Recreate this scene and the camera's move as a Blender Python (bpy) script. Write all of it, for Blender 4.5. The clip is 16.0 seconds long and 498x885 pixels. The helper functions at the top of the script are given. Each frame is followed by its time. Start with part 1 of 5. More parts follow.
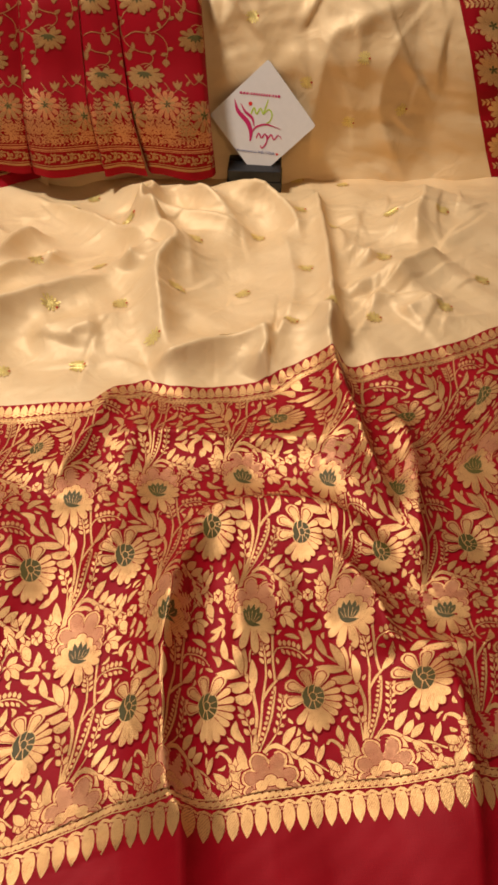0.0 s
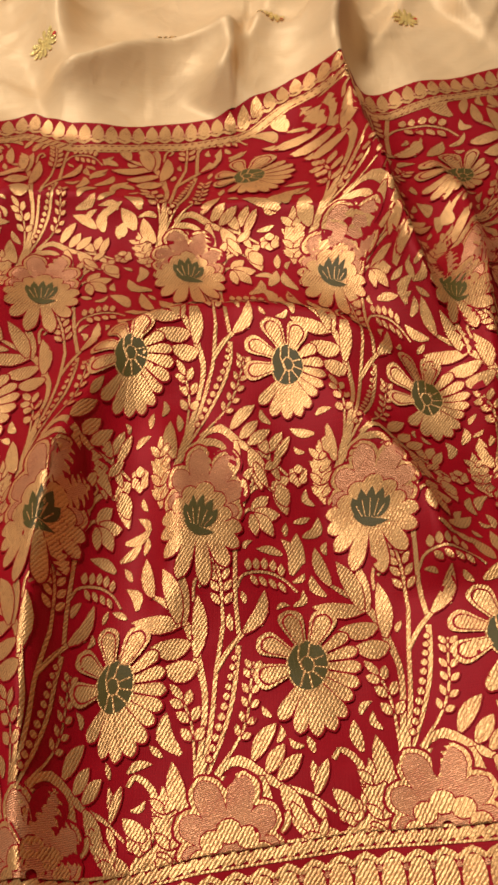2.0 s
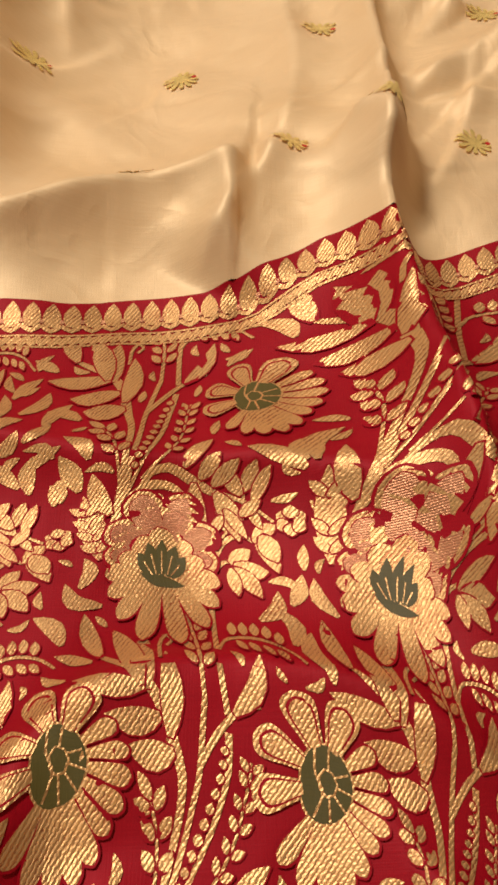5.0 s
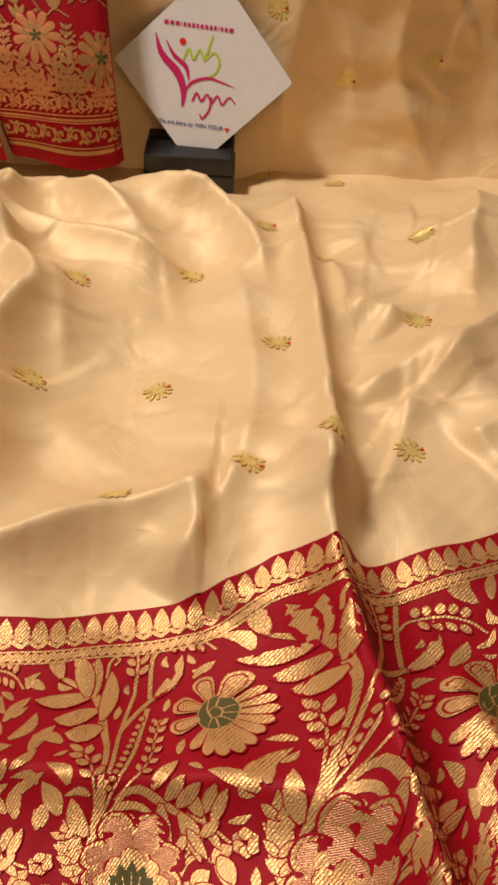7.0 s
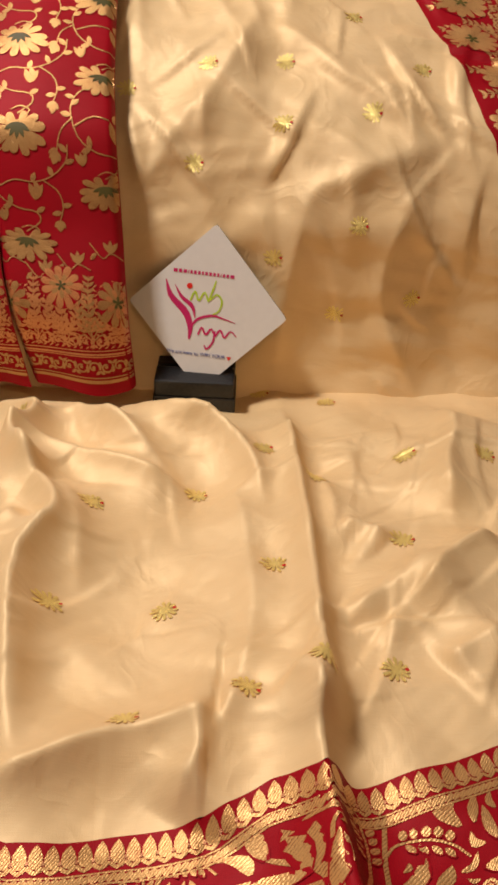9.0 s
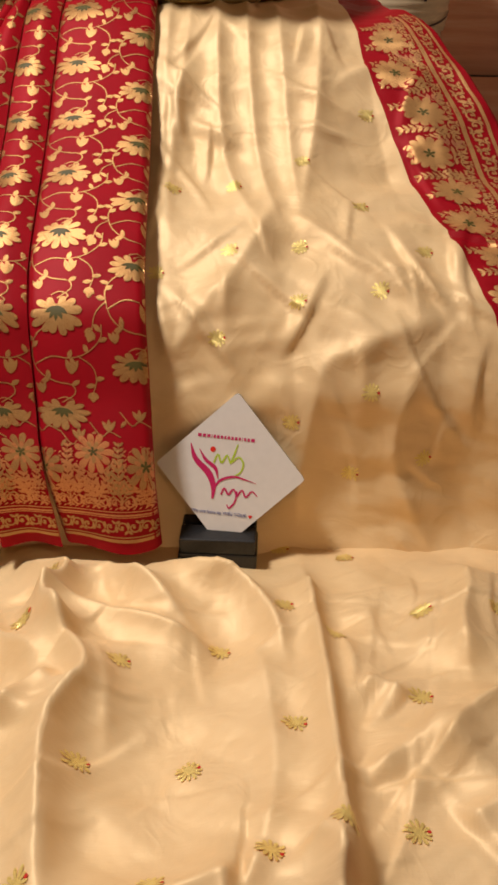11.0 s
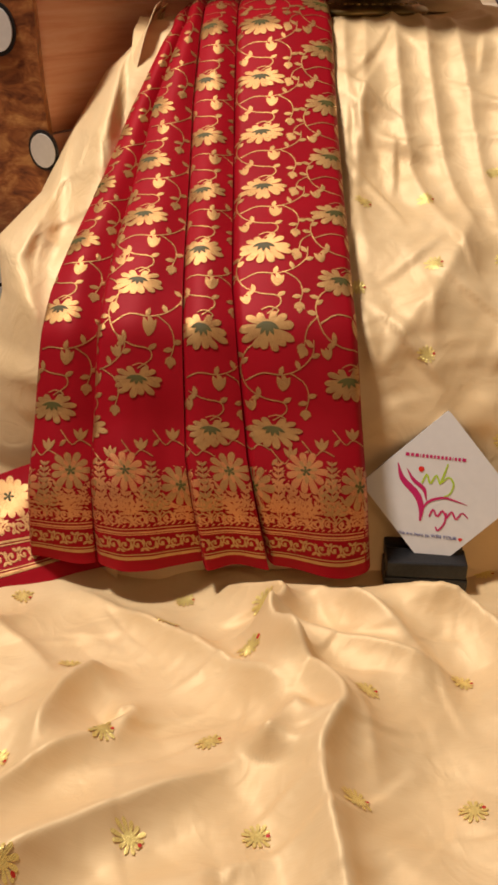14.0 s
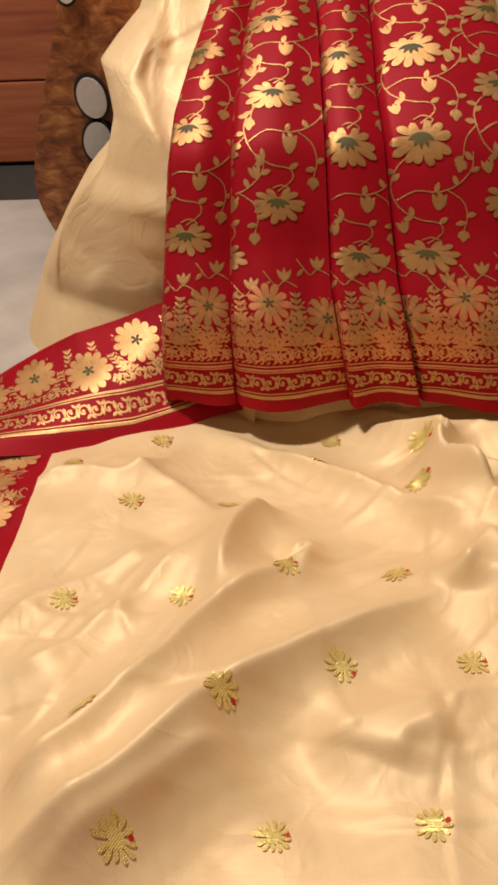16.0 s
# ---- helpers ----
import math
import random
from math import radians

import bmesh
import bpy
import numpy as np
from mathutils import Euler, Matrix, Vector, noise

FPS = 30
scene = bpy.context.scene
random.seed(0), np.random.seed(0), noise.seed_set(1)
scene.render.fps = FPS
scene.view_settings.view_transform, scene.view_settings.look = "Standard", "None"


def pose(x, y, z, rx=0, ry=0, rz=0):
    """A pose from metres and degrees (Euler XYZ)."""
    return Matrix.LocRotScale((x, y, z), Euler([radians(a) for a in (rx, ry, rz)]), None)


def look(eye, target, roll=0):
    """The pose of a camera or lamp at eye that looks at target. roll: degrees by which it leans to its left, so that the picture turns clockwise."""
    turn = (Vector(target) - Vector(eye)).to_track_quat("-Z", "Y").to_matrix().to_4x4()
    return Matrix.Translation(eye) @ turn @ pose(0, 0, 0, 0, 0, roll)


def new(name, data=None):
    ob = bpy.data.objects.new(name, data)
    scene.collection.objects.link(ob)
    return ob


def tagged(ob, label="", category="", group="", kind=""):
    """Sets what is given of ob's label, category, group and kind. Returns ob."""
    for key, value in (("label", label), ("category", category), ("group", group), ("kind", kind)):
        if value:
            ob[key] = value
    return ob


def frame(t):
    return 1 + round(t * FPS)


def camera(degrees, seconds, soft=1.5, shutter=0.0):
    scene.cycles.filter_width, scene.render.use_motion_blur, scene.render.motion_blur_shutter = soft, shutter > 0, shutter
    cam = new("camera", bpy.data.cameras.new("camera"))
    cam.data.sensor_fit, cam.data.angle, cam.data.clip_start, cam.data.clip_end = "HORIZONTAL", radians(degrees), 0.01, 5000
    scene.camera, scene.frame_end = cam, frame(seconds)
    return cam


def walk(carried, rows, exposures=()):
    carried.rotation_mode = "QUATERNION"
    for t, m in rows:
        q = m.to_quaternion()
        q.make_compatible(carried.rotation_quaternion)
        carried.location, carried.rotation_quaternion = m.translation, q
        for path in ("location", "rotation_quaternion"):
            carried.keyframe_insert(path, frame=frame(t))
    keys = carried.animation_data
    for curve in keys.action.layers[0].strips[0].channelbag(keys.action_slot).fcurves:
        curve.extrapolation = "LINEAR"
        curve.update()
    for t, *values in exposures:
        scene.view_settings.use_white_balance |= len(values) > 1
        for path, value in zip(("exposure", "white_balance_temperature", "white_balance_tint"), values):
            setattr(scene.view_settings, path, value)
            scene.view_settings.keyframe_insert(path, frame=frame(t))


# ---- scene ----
cam = camera(31.7, 16.0, soft=3.0)
METRES, EYE, TILT, LEAN, TURN = 1.25, 0.72, -48.0, 0.0, 0.0
ROWS = [
    (0.0, 0.0, 0.0, 0.0, -0.0, 0.0, 0.0),
    (0.5, 0.0037, 0.0797, -0.0001, -0.56, -2.99, -0.02),
    (1.0, 0.0076, 0.1626, -0.0085, -1.03, -6.46, -0.04),
    (1.5, 0.0103, 0.2395, -0.0186, -1.37, -9.45, -0.06),
    (2.0, 0.0142, 0.2987, -0.0274, -1.42, -11.29, -0.09),
    (2.5, 0.0181, 0.3469, -0.0303, -1.68, -12.73, 0.08),
    (3.0, 0.0234, 0.3955, -0.03, -2.1, -14.1, 0.01),
    (3.5, 0.0183, 0.432, -0.0157, -2.16, -14.01, -0.6),
    (4.0, 0.014, 0.4574, 0.0063, -2.14, -12.85, -0.98),
    (4.5, 0.0101, 0.4753, 0.0329, -2.33, -11.25, -1.15),
    (5.0, 0.0081, 0.4833, 0.0581, -2.65, -9.7, -1.33),
    (7.5, 0.0193, 0.423, 0.1524, -3.16, 1.84, -0.54),
    (8.0, 0.0193, 0.4083, 0.162, -3.11, 4.66, -0.48),
    (8.5, 0.0185, 0.3967, 0.1703, -2.92, 7.05, -0.49),
    (9.0, 0.0194, 0.3848, 0.1757, -2.72, 9.1, -0.4),
    (11.5, 0.0188, 0.345, 0.1817, -0.72, 19.88, -0.17),
    (12.0, 0.0129, 0.3454, 0.1816, -0.32, 20.76, -0.18),
    (12.5, -0.0115, 0.3493, 0.1857, -0.07, 20.92, -0.3),
    (13.0, -0.0583, 0.3557, 0.1888, 0.11, 20.83, -0.61),
    (13.5, -0.0957, 0.3626, 0.1896, 0.44, 20.36, -0.71),
    (14.0, -0.1311, 0.3733, 0.1866, 0.78, 19.71, -0.84),
    (14.5, -0.1585, 0.3794, 0.183, 1.32, 18.68, -0.5),
    (15.0, -0.1801, 0.3944, 0.1784, 1.83, 16.6, 0.41),
    (15.5, -0.1992, 0.4124, 0.1737, 2.22, 14.15, 0.81),
    (16.0, -0.2292, 0.4201, 0.1638, 2.87, 11.87, 0.31),
]
walk(cam, [(t, pose(0, 0, EYE, TILT, LEAN, TURN) @ pose(METRES * x, METRES * y, METRES * z, 90 + pitch, roll, yaw)) for t, x, y, z, yaw, pitch, roll in ROWS])

# ---- world and light ----
world = bpy.data.worlds.new("room_air")
scene.world = world
world.use_nodes = True
world.node_tree.nodes["Background"].inputs[0].default_value = (1.0, 0.78, 0.55, 1)
world.node_tree.nodes["Background"].inputs[1].default_value = 0.018


def area(name, eye, target, sx, sy, watts, colour):
    d = bpy.data.lights.new(name, "AREA")
    d.shape, d.size, d.size_y, d.energy, d.color = "RECTANGLE", sx, sy, watts, colour
    ob = new(name, d)
    ob.matrix_world = look(eye, target)
    return ob


area("ceiling_lamp", (-1.00, 1.36, 2.26), (-0.1, 0.9, 0.0), 0.32, 0.32, 53, (1.0, 0.92, 0.84))
# added warm fill from the front: brightens the sign, tints the shadows orange
area("front_fill", (0.3, -0.8, 2.30), (0.1, 1.0, 0.0), 0.6, 0.5, 7, (1.0, 0.66, 0.38))


# ---- materials ----
def material(name):
    m = bpy.data.materials.new(name)
    m.use_nodes = True
    nt = m.node_tree
    return m, nt, nt.nodes["Principled BSDF"]


def node(nt, kind, **values):
    n = nt.nodes.new(kind)
    for k, v in values.items():
        n.inputs[k].default_value = v
    return n


def ramp(nt, source, stops):
    r = nt.nodes.new("ShaderNodeValToRGB")
    while len(r.color_ramp.elements) < len(stops):
        r.color_ramp.elements.new(0.5)
    for e, (p, c) in zip(r.color_ramp.elements, stops):
        e.position, e.color = p, (*c, 1)
    nt.links.new(source, r.inputs[0])
    return r.outputs[0]


def stretched(nt, where, scale):
    co = nt.nodes.new("ShaderNodeTexCoord")
    mp = nt.nodes.new("ShaderNodeMapping")
    mp.inputs["Scale"].default_value = scale
    nt.links.new(co.outputs[where], mp.inputs[0])
    return mp.outputs[0]


def bumped(nt, bsdf, height, strength, distance):
    b = node(nt, "ShaderNodeBump", Strength=strength, Distance=distance)
    nt.links.new(height, b.inputs["Height"])
    nt.links.new(b.outputs[0], bsdf.inputs["Normal"])


def silk(name, light, dark, rough, metal, sheen=0.3, gloss=0.5, crumple=0.0):
    """Plain silk: slubs along the weft and slow changes of tone, on the cloth's own metres."""
    m, nt, b = material(name)
    slub = node(nt, "ShaderNodeTexNoise", Scale=1.0, Detail=4.0, Roughness=0.6)
    nt.links.new(stretched(nt, "UV", (60, 1600, 1)), slub.inputs["Vector"])
    warp = node(nt, "ShaderNodeTexNoise", Scale=1.0, Detail=3.0)
    nt.links.new(stretched(nt, "UV", (1800, 50, 1)), warp.inputs["Vector"])
    slow = node(nt, "ShaderNodeTexNoise", Scale=14.0, Detail=3.0)
    nt.links.new(stretched(nt, "UV", (1, 1, 1)), slow.inputs["Vector"])
    mix = node(nt, "ShaderNodeMath", )
    mix.operation = "MULTIPLY_ADD"
    nt.links.new(slub.outputs[0], mix.inputs[0])
    mix.inputs[1].default_value = 0.6
    nt.links.new(slow.outputs[0], mix.inputs[2])
    nt.links.new(ramp(nt, mix.outputs[0], [(0.45, dark), (1.05, light)]), b.inputs["Base Color"])
    add = node(nt, "ShaderNodeMath")
    nt.links.new(slub.outputs[0], add.inputs[0])
    nt.links.new(warp.outputs[0], add.inputs[1])
    bumped(nt, b, add.outputs[0], 0.25, 0.0004)
    if crumple:
        # small sharp creases where the cloth has been folded
        warped = node(nt, "ShaderNodeTexNoise", Scale=19.0, Detail=2.5, Roughness=0.5, Distortion=1.1)
        nt.links.new(stretched(nt, "UV", (1, 1, 1)), warped.inputs["Vector"])
        mid = node(nt, "ShaderNodeMath")
        mid.operation = "SUBTRACT"
        mid.inputs[1].default_value = 0.5
        nt.links.new(warped.outputs[0], mid.inputs[0])
        ridge = node(nt, "ShaderNodeMath")
        ridge.operation = "ABSOLUTE"
        nt.links.new(mid.outputs[0], ridge.inputs[0])
        fine = next(n for n in nt.nodes if n.type == "BUMP")
        big = node(nt, "ShaderNodeBump", Strength=1.0, Distance=crumple)
        big.invert = True
        nt.links.new(ridge.outputs[0], big.inputs["Height"])
        nt.links.new(big.outputs[0], fine.inputs["Normal"])
    b.inputs["Roughness"].default_value = rough
    b.inputs["Metallic"].default_value = metal
    b.inputs["Specular IOR Level"].default_value = gloss
    b.inputs["Sheen Weight"].default_value = sheen
    b.inputs["Sheen Roughness"].default_value = 0.4
    b.inputs["Sheen Tint"].default_value = (*light, 1)
    return m


def zari(name, light, dark, rough, metal, ribs=4000.0, angle=35):
    """Woven metal thread: fine slanting ribs, darker and redder between them."""
    m, nt, b = material(name)
    co = nt.nodes.new("ShaderNodeTexCoord")
    mp = nt.nodes.new("ShaderNodeMapping")
    mp.inputs["Rotation"].default_value = (0, 0, radians(angle))
    nt.links.new(co.outputs["UV"], mp.inputs[0])
    wave = node(nt, "ShaderNodeTexWave", Scale=ribs / 20.0, Distortion=3.5, Detail=2.0)
    wave.inputs["Detail Scale"].default_value = 3.0
    nt.links.new(mp.outputs[0], wave.inputs["Vector"])
    grain = node(nt, "ShaderNodeTexNoise", Scale=900.0, Detail=3.0)
    nt.links.new(co.outputs["UV"], grain.inputs["Vector"])
    slow = node(nt, "ShaderNodeTexNoise", Scale=60.0, Detail=3.0)
    nt.links.new(co.outputs["UV"], slow.inputs["Vector"])
    a = node(nt, "ShaderNodeMath")
    a.operation = "MULTIPLY_ADD"
    nt.links.new(grain.outputs[0], a.inputs[0])
    a.inputs[1].default_value = 0.6
    nt.links.new(wave.outputs[0], a.inputs[2])
    c = node(nt, "ShaderNodeMath")
    nt.links.new(a.outputs[0], c.inputs[0])
    nt.links.new(slow.outputs[0], c.inputs[1])
    nt.links.new(ramp(nt, c.outputs[0], [(0.70, dark), (1.40, light)]), b.inputs["Base Color"])
    bumped(nt, b, a.outputs[0], 0.55, 0.0003)
    b.inputs["Roughness"].default_value = rough
    b.inputs["Metallic"].default_value = metal
    return m


def plain(name, colour, rough=0.5, metal=0.0, scale=120.0, spread=0.12, bump=0.1):
    m, nt, b = material(name)
    n = node(nt, "ShaderNodeTexNoise", Scale=scale, Detail=5.0)
    nt.links.new(stretched(nt, "Object", (1, 1, 1)), n.inputs["Vector"])
    lo = tuple(v * (1 - spread) for v in colour)
    hi = tuple(min(1, v * (1 + spread)) for v in colour)
    nt.links.new(ramp(nt, n.outputs[0], [(0.3, lo), (0.7, hi)]), b.inputs["Base Color"])
    bumped(nt, b, n.outputs[0], bump, 0.001)
    b.inputs["Roughness"].default_value = rough
    b.inputs["Metallic"].default_value = metal
    return m


def wood(name, stops, stretch, rough=0.45, detail=6.0):
    m, nt, b = material(name)
    v = stretched(nt, "Object", stretch)
    n = node(nt, "ShaderNodeTexNoise", Scale=1.0, Detail=detail, Roughness=0.65, Distortion=0.6)
    nt.links.new(v, n.inputs["Vector"])
    info = nt.nodes.new("ShaderNodeObjectInfo")
    a = node(nt, "ShaderNodeMath")
    a.operation = "MULTIPLY_ADD"
    nt.links.new(info.outputs["Random"], a.inputs[0])
    a.inputs[1].default_value = 0.16
    nt.links.new(n.outputs[0], a.inputs[2])
    nt.links.new(ramp(nt, a.outputs[0], stops), b.inputs["Base Color"])
    bumped(nt, b, n.outputs[0], 0.25, 0.002)
    b.inputs["Roughness"].default_value = rough
    return m


CREAM = silk("cream_silk", (0.87, 0.64, 0.36), (0.79, 0.55, 0.28), 0.56, 0.18, 0.0, 0.42, 0.0024)
RED = silk("red_silk", (0.37, 0.003, 0.012), (0.28, 0.002, 0.008), 0.55, 0.1, 0.0, 0.15)
GOLD = zari("gold_zari", (0.76, 0.44, 0.175), (0.36, 0.115, 0.04), 0.42, 0.66)
# darker gold weave of pleats and top; its colour also carries their weaker light
DIMMED_GOLD = zari("dimmed_gold_zari", (0.56, 0.31, 0.115), (0.32, 0.11, 0.04), 0.40, 0.72)
PINK = zari("copper_pink_zari", (0.72, 0.34, 0.17), (0.42, 0.10, 0.06), 0.42, 0.6, 7000.0, 80)
COPPER = zari("copper_zari", (0.72, 0.31, 0.12), (0.42, 0.09, 0.04), 0.42, 0.65)
GREEN = silk("olive_green_thread", (0.10, 0.078, 0.008), (0.055, 0.046, 0.005), 0.6, 0.0, 0.1)
BRIGHT = zari("bright_gold_zari", (0.97, 0.78, 0.28), (0.64, 0.42, 0.10), 0.35, 0.45, 6000.0)
REDDOT = plain("red_thread", (0.55, 0.02, 0.01), 0.6)
WHITE = plain("white_board", (0.80, 0.77, 0.75), 0.35, spread=0.02, bump=0.01)
BLACK = plain("black_stained_wood", (0.012, 0.012, 0.014), 0.42, scale=300, spread=0.4, bump=0.2)
MAGENTA = plain("magenta_ink", (0.60, 0.02, 0.14), 0.4, spread=0.03, bump=0)
LIME = plain("lime_ink", (0.50, 0.68, 0.05), 0.4, spread=0.03, bump=0)
BLUE = plain("navy_ink", (0.05, 0.07, 0.30), 0.4, spread=0.03, bump=0)
SCARLET = plain("scarlet_ink", (0.80, 0.03, 0.02), 0.4, spread=0.03, bump=0)
BRASS = plain("aged_brass", (0.30, 0.22, 0.09), 0.38, 0.9, 40.0, 0.45, 0.3)
CLAY = plain("cream_ceramic", (0.72, 0.58, 0.38), 0.4, 0.0, 30.0, 0.1, 0.1)
STROKE = plain("dark_brown_glaze", (0.035, 0.02, 0.018), 0.35)
PLANK = wood("reddish_plank_wood", [(0.3, (0.16, 0.035, 0.015)), (0.55, (0.34, 0.09, 0.035)), (0.85, (0.50, 0.17, 0.07))], (3, 40, 40))
PINKWOOD = wood("rose_wood_grain", [(0.3, (0.48, 0.18, 0.10)), (0.6, (0.72, 0.34, 0.20)), (0.9, (0.84, 0.52, 0.34))], (3, 3, 45), 0.55)
UMBER = wood("umber_lacquer", [(0.36, (0.10, 0.026, 0.009)), (0.56, (0.30, 0.10, 0.03)), (0.78, (0.58, 0.28, 0.09))], (34, 34, 60), 0.28, 3.0)
EDGE = plain("grey_board_edge", (0.12, 0.09, 0.08), 0.6)
OVAL = plain("white_enamel", (0.66, 0.62, 0.58), 0.4, spread=0.05)
RIM = plain("black_enamel", (0.01, 0.008, 0.008), 0.4)
TILE = plain("grey_floor_tile", (0.46, 0.42, 0.37), 0.25, 0.0, 9.0, 0.18, 0.03)
GROUT = plain("dark_grout", (0.03, 0.025, 0.022), 0.8)
PLASTER = plain("warm_plaster", (0.38, 0.32, 0.26), 0.8, 0.0, 20.0, 0.05, 0.1)
FELT = plain("beige_upholstery", (0.35, 0.28, 0.2), 0.9)


# ---- mesh helpers ----
def mesh_of(name, verts, faces, mats, idx=None, uv=None, smooth=True):
    me = bpy.data.meshes.new(name)
    me.from_pydata([tuple(v) for v in verts], [], faces)
    for m in mats:
        me.materials.append(m)
    if idx is not None:
        me.polygons.foreach_set("material_index", idx)
    if uv is not None:
        lay = me.uv_layers.new(name="cloth")
        loops = np.empty(len(me.loops), dtype=np.int32)
        me.loops.foreach_get("vertex_index", loops)
        lay.data.foreach_set("uv", np.asarray(uv, dtype=np.float32)[loops].ravel())
    if smooth:
        me.polygons.foreach_set("use_smooth", [True] * len(me.polygons))
    me.update()
    return me


def empty(name, at=(0, 0, 0)):
    ob = new(name)
    ob.location = at
    ob.empty_display_size = 0.05
    return ob


def child(name, me, parent, label=""):
    ob = new(name, me)
    if parent is not None:
        ob.parent = parent
        ob.matrix_parent_inverse = parent.matrix_basis.inverted() if parent.parent is None else Matrix.Identity(4)
    return tagged(ob, label)


def part(name, bm, mat, parent, label="", smooth=False):
    me = bpy.data.meshes.new(name)
    bm.normal_update()
    bm.to_mesh(me)
    bm.free()
    me.materials.append(mat)
    if smooth:
        me.polygons.foreach_set("use_smooth", [True] * len(me.polygons))
    return child(name, me, parent, label)


def sheet(name, A, B, place, mat, parent, label=""):
    """A cloth sheet over the grid A, B of its own metres, set in the world by place(a, b)."""
    n, m = A.shape
    v = np.stack(place(A, B), -1).reshape(-1, 3)
    k = np.arange(n * m).reshape(n, m)
    q = np.stack([k[:-1, :-1], k[1:, :-1], k[1:, 1:], k[:-1, 1:]], -1).reshape(-1, 4)
    me = mesh_of(name, v, q.tolist(), [mat], uv=np.stack([A.ravel(), B.ravel()], -1))
    return child(name, me, parent, label)


def smooth_line(pts, n):
    p = np.array(pts, float)
    if len(p) == 2:
        return p[0] + (p[1] - p[0]) * np.linspace(0, 1, n)[:, None]
    t = np.linspace(0, len(p) - 1, n)
    i = np.clip(t.astype(int), 0, len(p) - 2)
    f = (t - i)[:, None]
    q = np.vstack([2 * p[0] - p[1], p, 2 * p[-1] - p[-2]])
    a, b, c, d = q[i], q[i + 1], q[i + 2], q[i + 3]
    return 0.5 * (2 * b + (c - a) * f + (2 * a - 5 * b + 4 * c - d) * f * f + (3 * b - a - 3 * c + d) * f ** 3)


def fold(X, Y, pts, h, wl, wr, n=44):
    """The height of one fold along a line: steep or wide on its left and right."""
    p = smooth_line(pts, n)
    Z = np.zeros_like(X)
    pad = 4 * max(wl, wr)
    inside = (X > p[:, 0].min() - pad) & (X < p[:, 0].max() + pad) & (Y > p[:, 1].min() - pad) & (Y < p[:, 1].max() + pad)
    if not inside.any():
        return Z
    x, y = X[inside], Y[inside]
    best = np.full(x.shape, 9.0)
    side = np.zeros_like(x)
    along = np.zeros_like(x)
    for i in range(n - 1):
        (ax, ay), (bx, by) = p[i], p[i + 1]
        dx, dy = bx - ax, by - ay
        l2 = dx * dx + dy * dy + 1e-12
        t = np.clip(((x - ax) * dx + (y - ay) * dy) / l2, 0, 1)
        ex, ey = x - ax - t * dx, y - ay - t * dy
        d = np.sqrt(ex * ex + ey * ey)
        near = d < best
        best = np.where(near, d, best)
        side = np.where(near, dx * ey - dy * ex, side)
        along = np.where(near, (i + t) / (n - 1), along)
    w = np.where(side > 0, wl, wr)
    taper = np.clip(np.minimum(along, 1 - along) / 0.3 + 0.15, 0, 1)
    taper = taper * taper * (3 - 2 * taper)
    e = 0.0014
    Z[inside] = h * taper * np.exp(-((np.sqrt(best * best + e * e) - e) / w) ** 1.1)
    return Z


def wrinkle(X, Y, seed, size):
    """Soft random waves, a few of them, in any direction."""
    r = np.random.RandomState(seed)
    Z = np.zeros_like(X)
    wx = X + 0.03 * np.sin(9 * Y + seed) + 0.012 * np.sin(23 * X + 11 * Y)
    wy = Y + 0.03 * np.sin(8 * X + 2 * seed) + 0.012 * np.sin(19 * Y - 13 * X)
    for k in range(9):
        a, f = r.uniform(0, 6.28), r.uniform(0.7, 2.2) / size
        Z += np.sin(6.28 * f * (wx * math.cos(a) + wy * math.sin(a)) + r.uniform(0, 6.28)) / (2 + k * 0.5)
    return Z / 2.2


def creases(X, Y, seed, size):
    """Sharp-crested soft folds between flat facets, like crumpled silk."""
    r = np.random.RandomState(seed)
    Z = np.zeros_like(X)
    wx = X + 0.022 * np.sin(7 * Y + seed) + 0.006 * np.sin(17 * X + 9 * Y + seed)
    wy = Y + 0.022 * np.sin(6 * X + 2 * seed) + 0.006 * np.sin(15 * Y - 11 * X)
    for k in range(5):
        a, f = r.uniform(0, 3.14), r.uniform(0.8, 1.7) / size
        p = f * (wx * math.cos(a) + wy * math.sin(a)) + r.uniform(0, 1)
        tri = np.abs((p % 1.0) - 0.5) * 2
        mask = 0.5 + 0.5 * np.sin(6.28 * 0.6 / size * (wx * math.sin(a) - wy * math.cos(a)) + r.uniform(0, 6.28))
        Z += mask * (np.sqrt(tri * tri + 0.003)) / (1 + 0.4 * k)
    return -Z / 1.6


def crumple(X, Y, seed, count, x0, x1, y0, y1, lean, height):
    """Short sharp creases strewn over a stretch of cloth, each steep on one side."""
    r = np.random.RandomState(seed)
    Z = np.zeros_like(X)
    for k in range(count):
        cx, cy = r.uniform(x0, x1), r.uniform(y0, y1)
        a = lean + r.normal(0, 0.65)
        half, h = r.uniform(0.030, 0.105), height * r.uniform(0.45, 1.2)
        steep, wide, bend = r.uniform(0.005, 0.010), r.uniform(0.016, 0.042), r.uniform(-2.2, 2.2)
        if r.uniform() < 0.5:
            steep, wide = wide, steep
        u = (X - cx) * math.cos(a) + (Y - cy) * math.sin(a)
        v = (Y - cy) * math.cos(a) - (X - cx) * math.sin(a) - bend * u * u
        w = np.where(v > 0, wide, steep) * (0.55 + 0.45 * (u / half + 1) / 2)
        tent = np.clip(1.06 - np.sqrt((v / w) ** 2 + 0.012), 0, 1)
        tent = np.where(tent < 0.35, tent * tent / 0.7 + 0.0, tent - 0.175)
        Z += h * tent * np.clip(1 - (u / half) ** 2, 0, 1) ** 1.3
    return Z


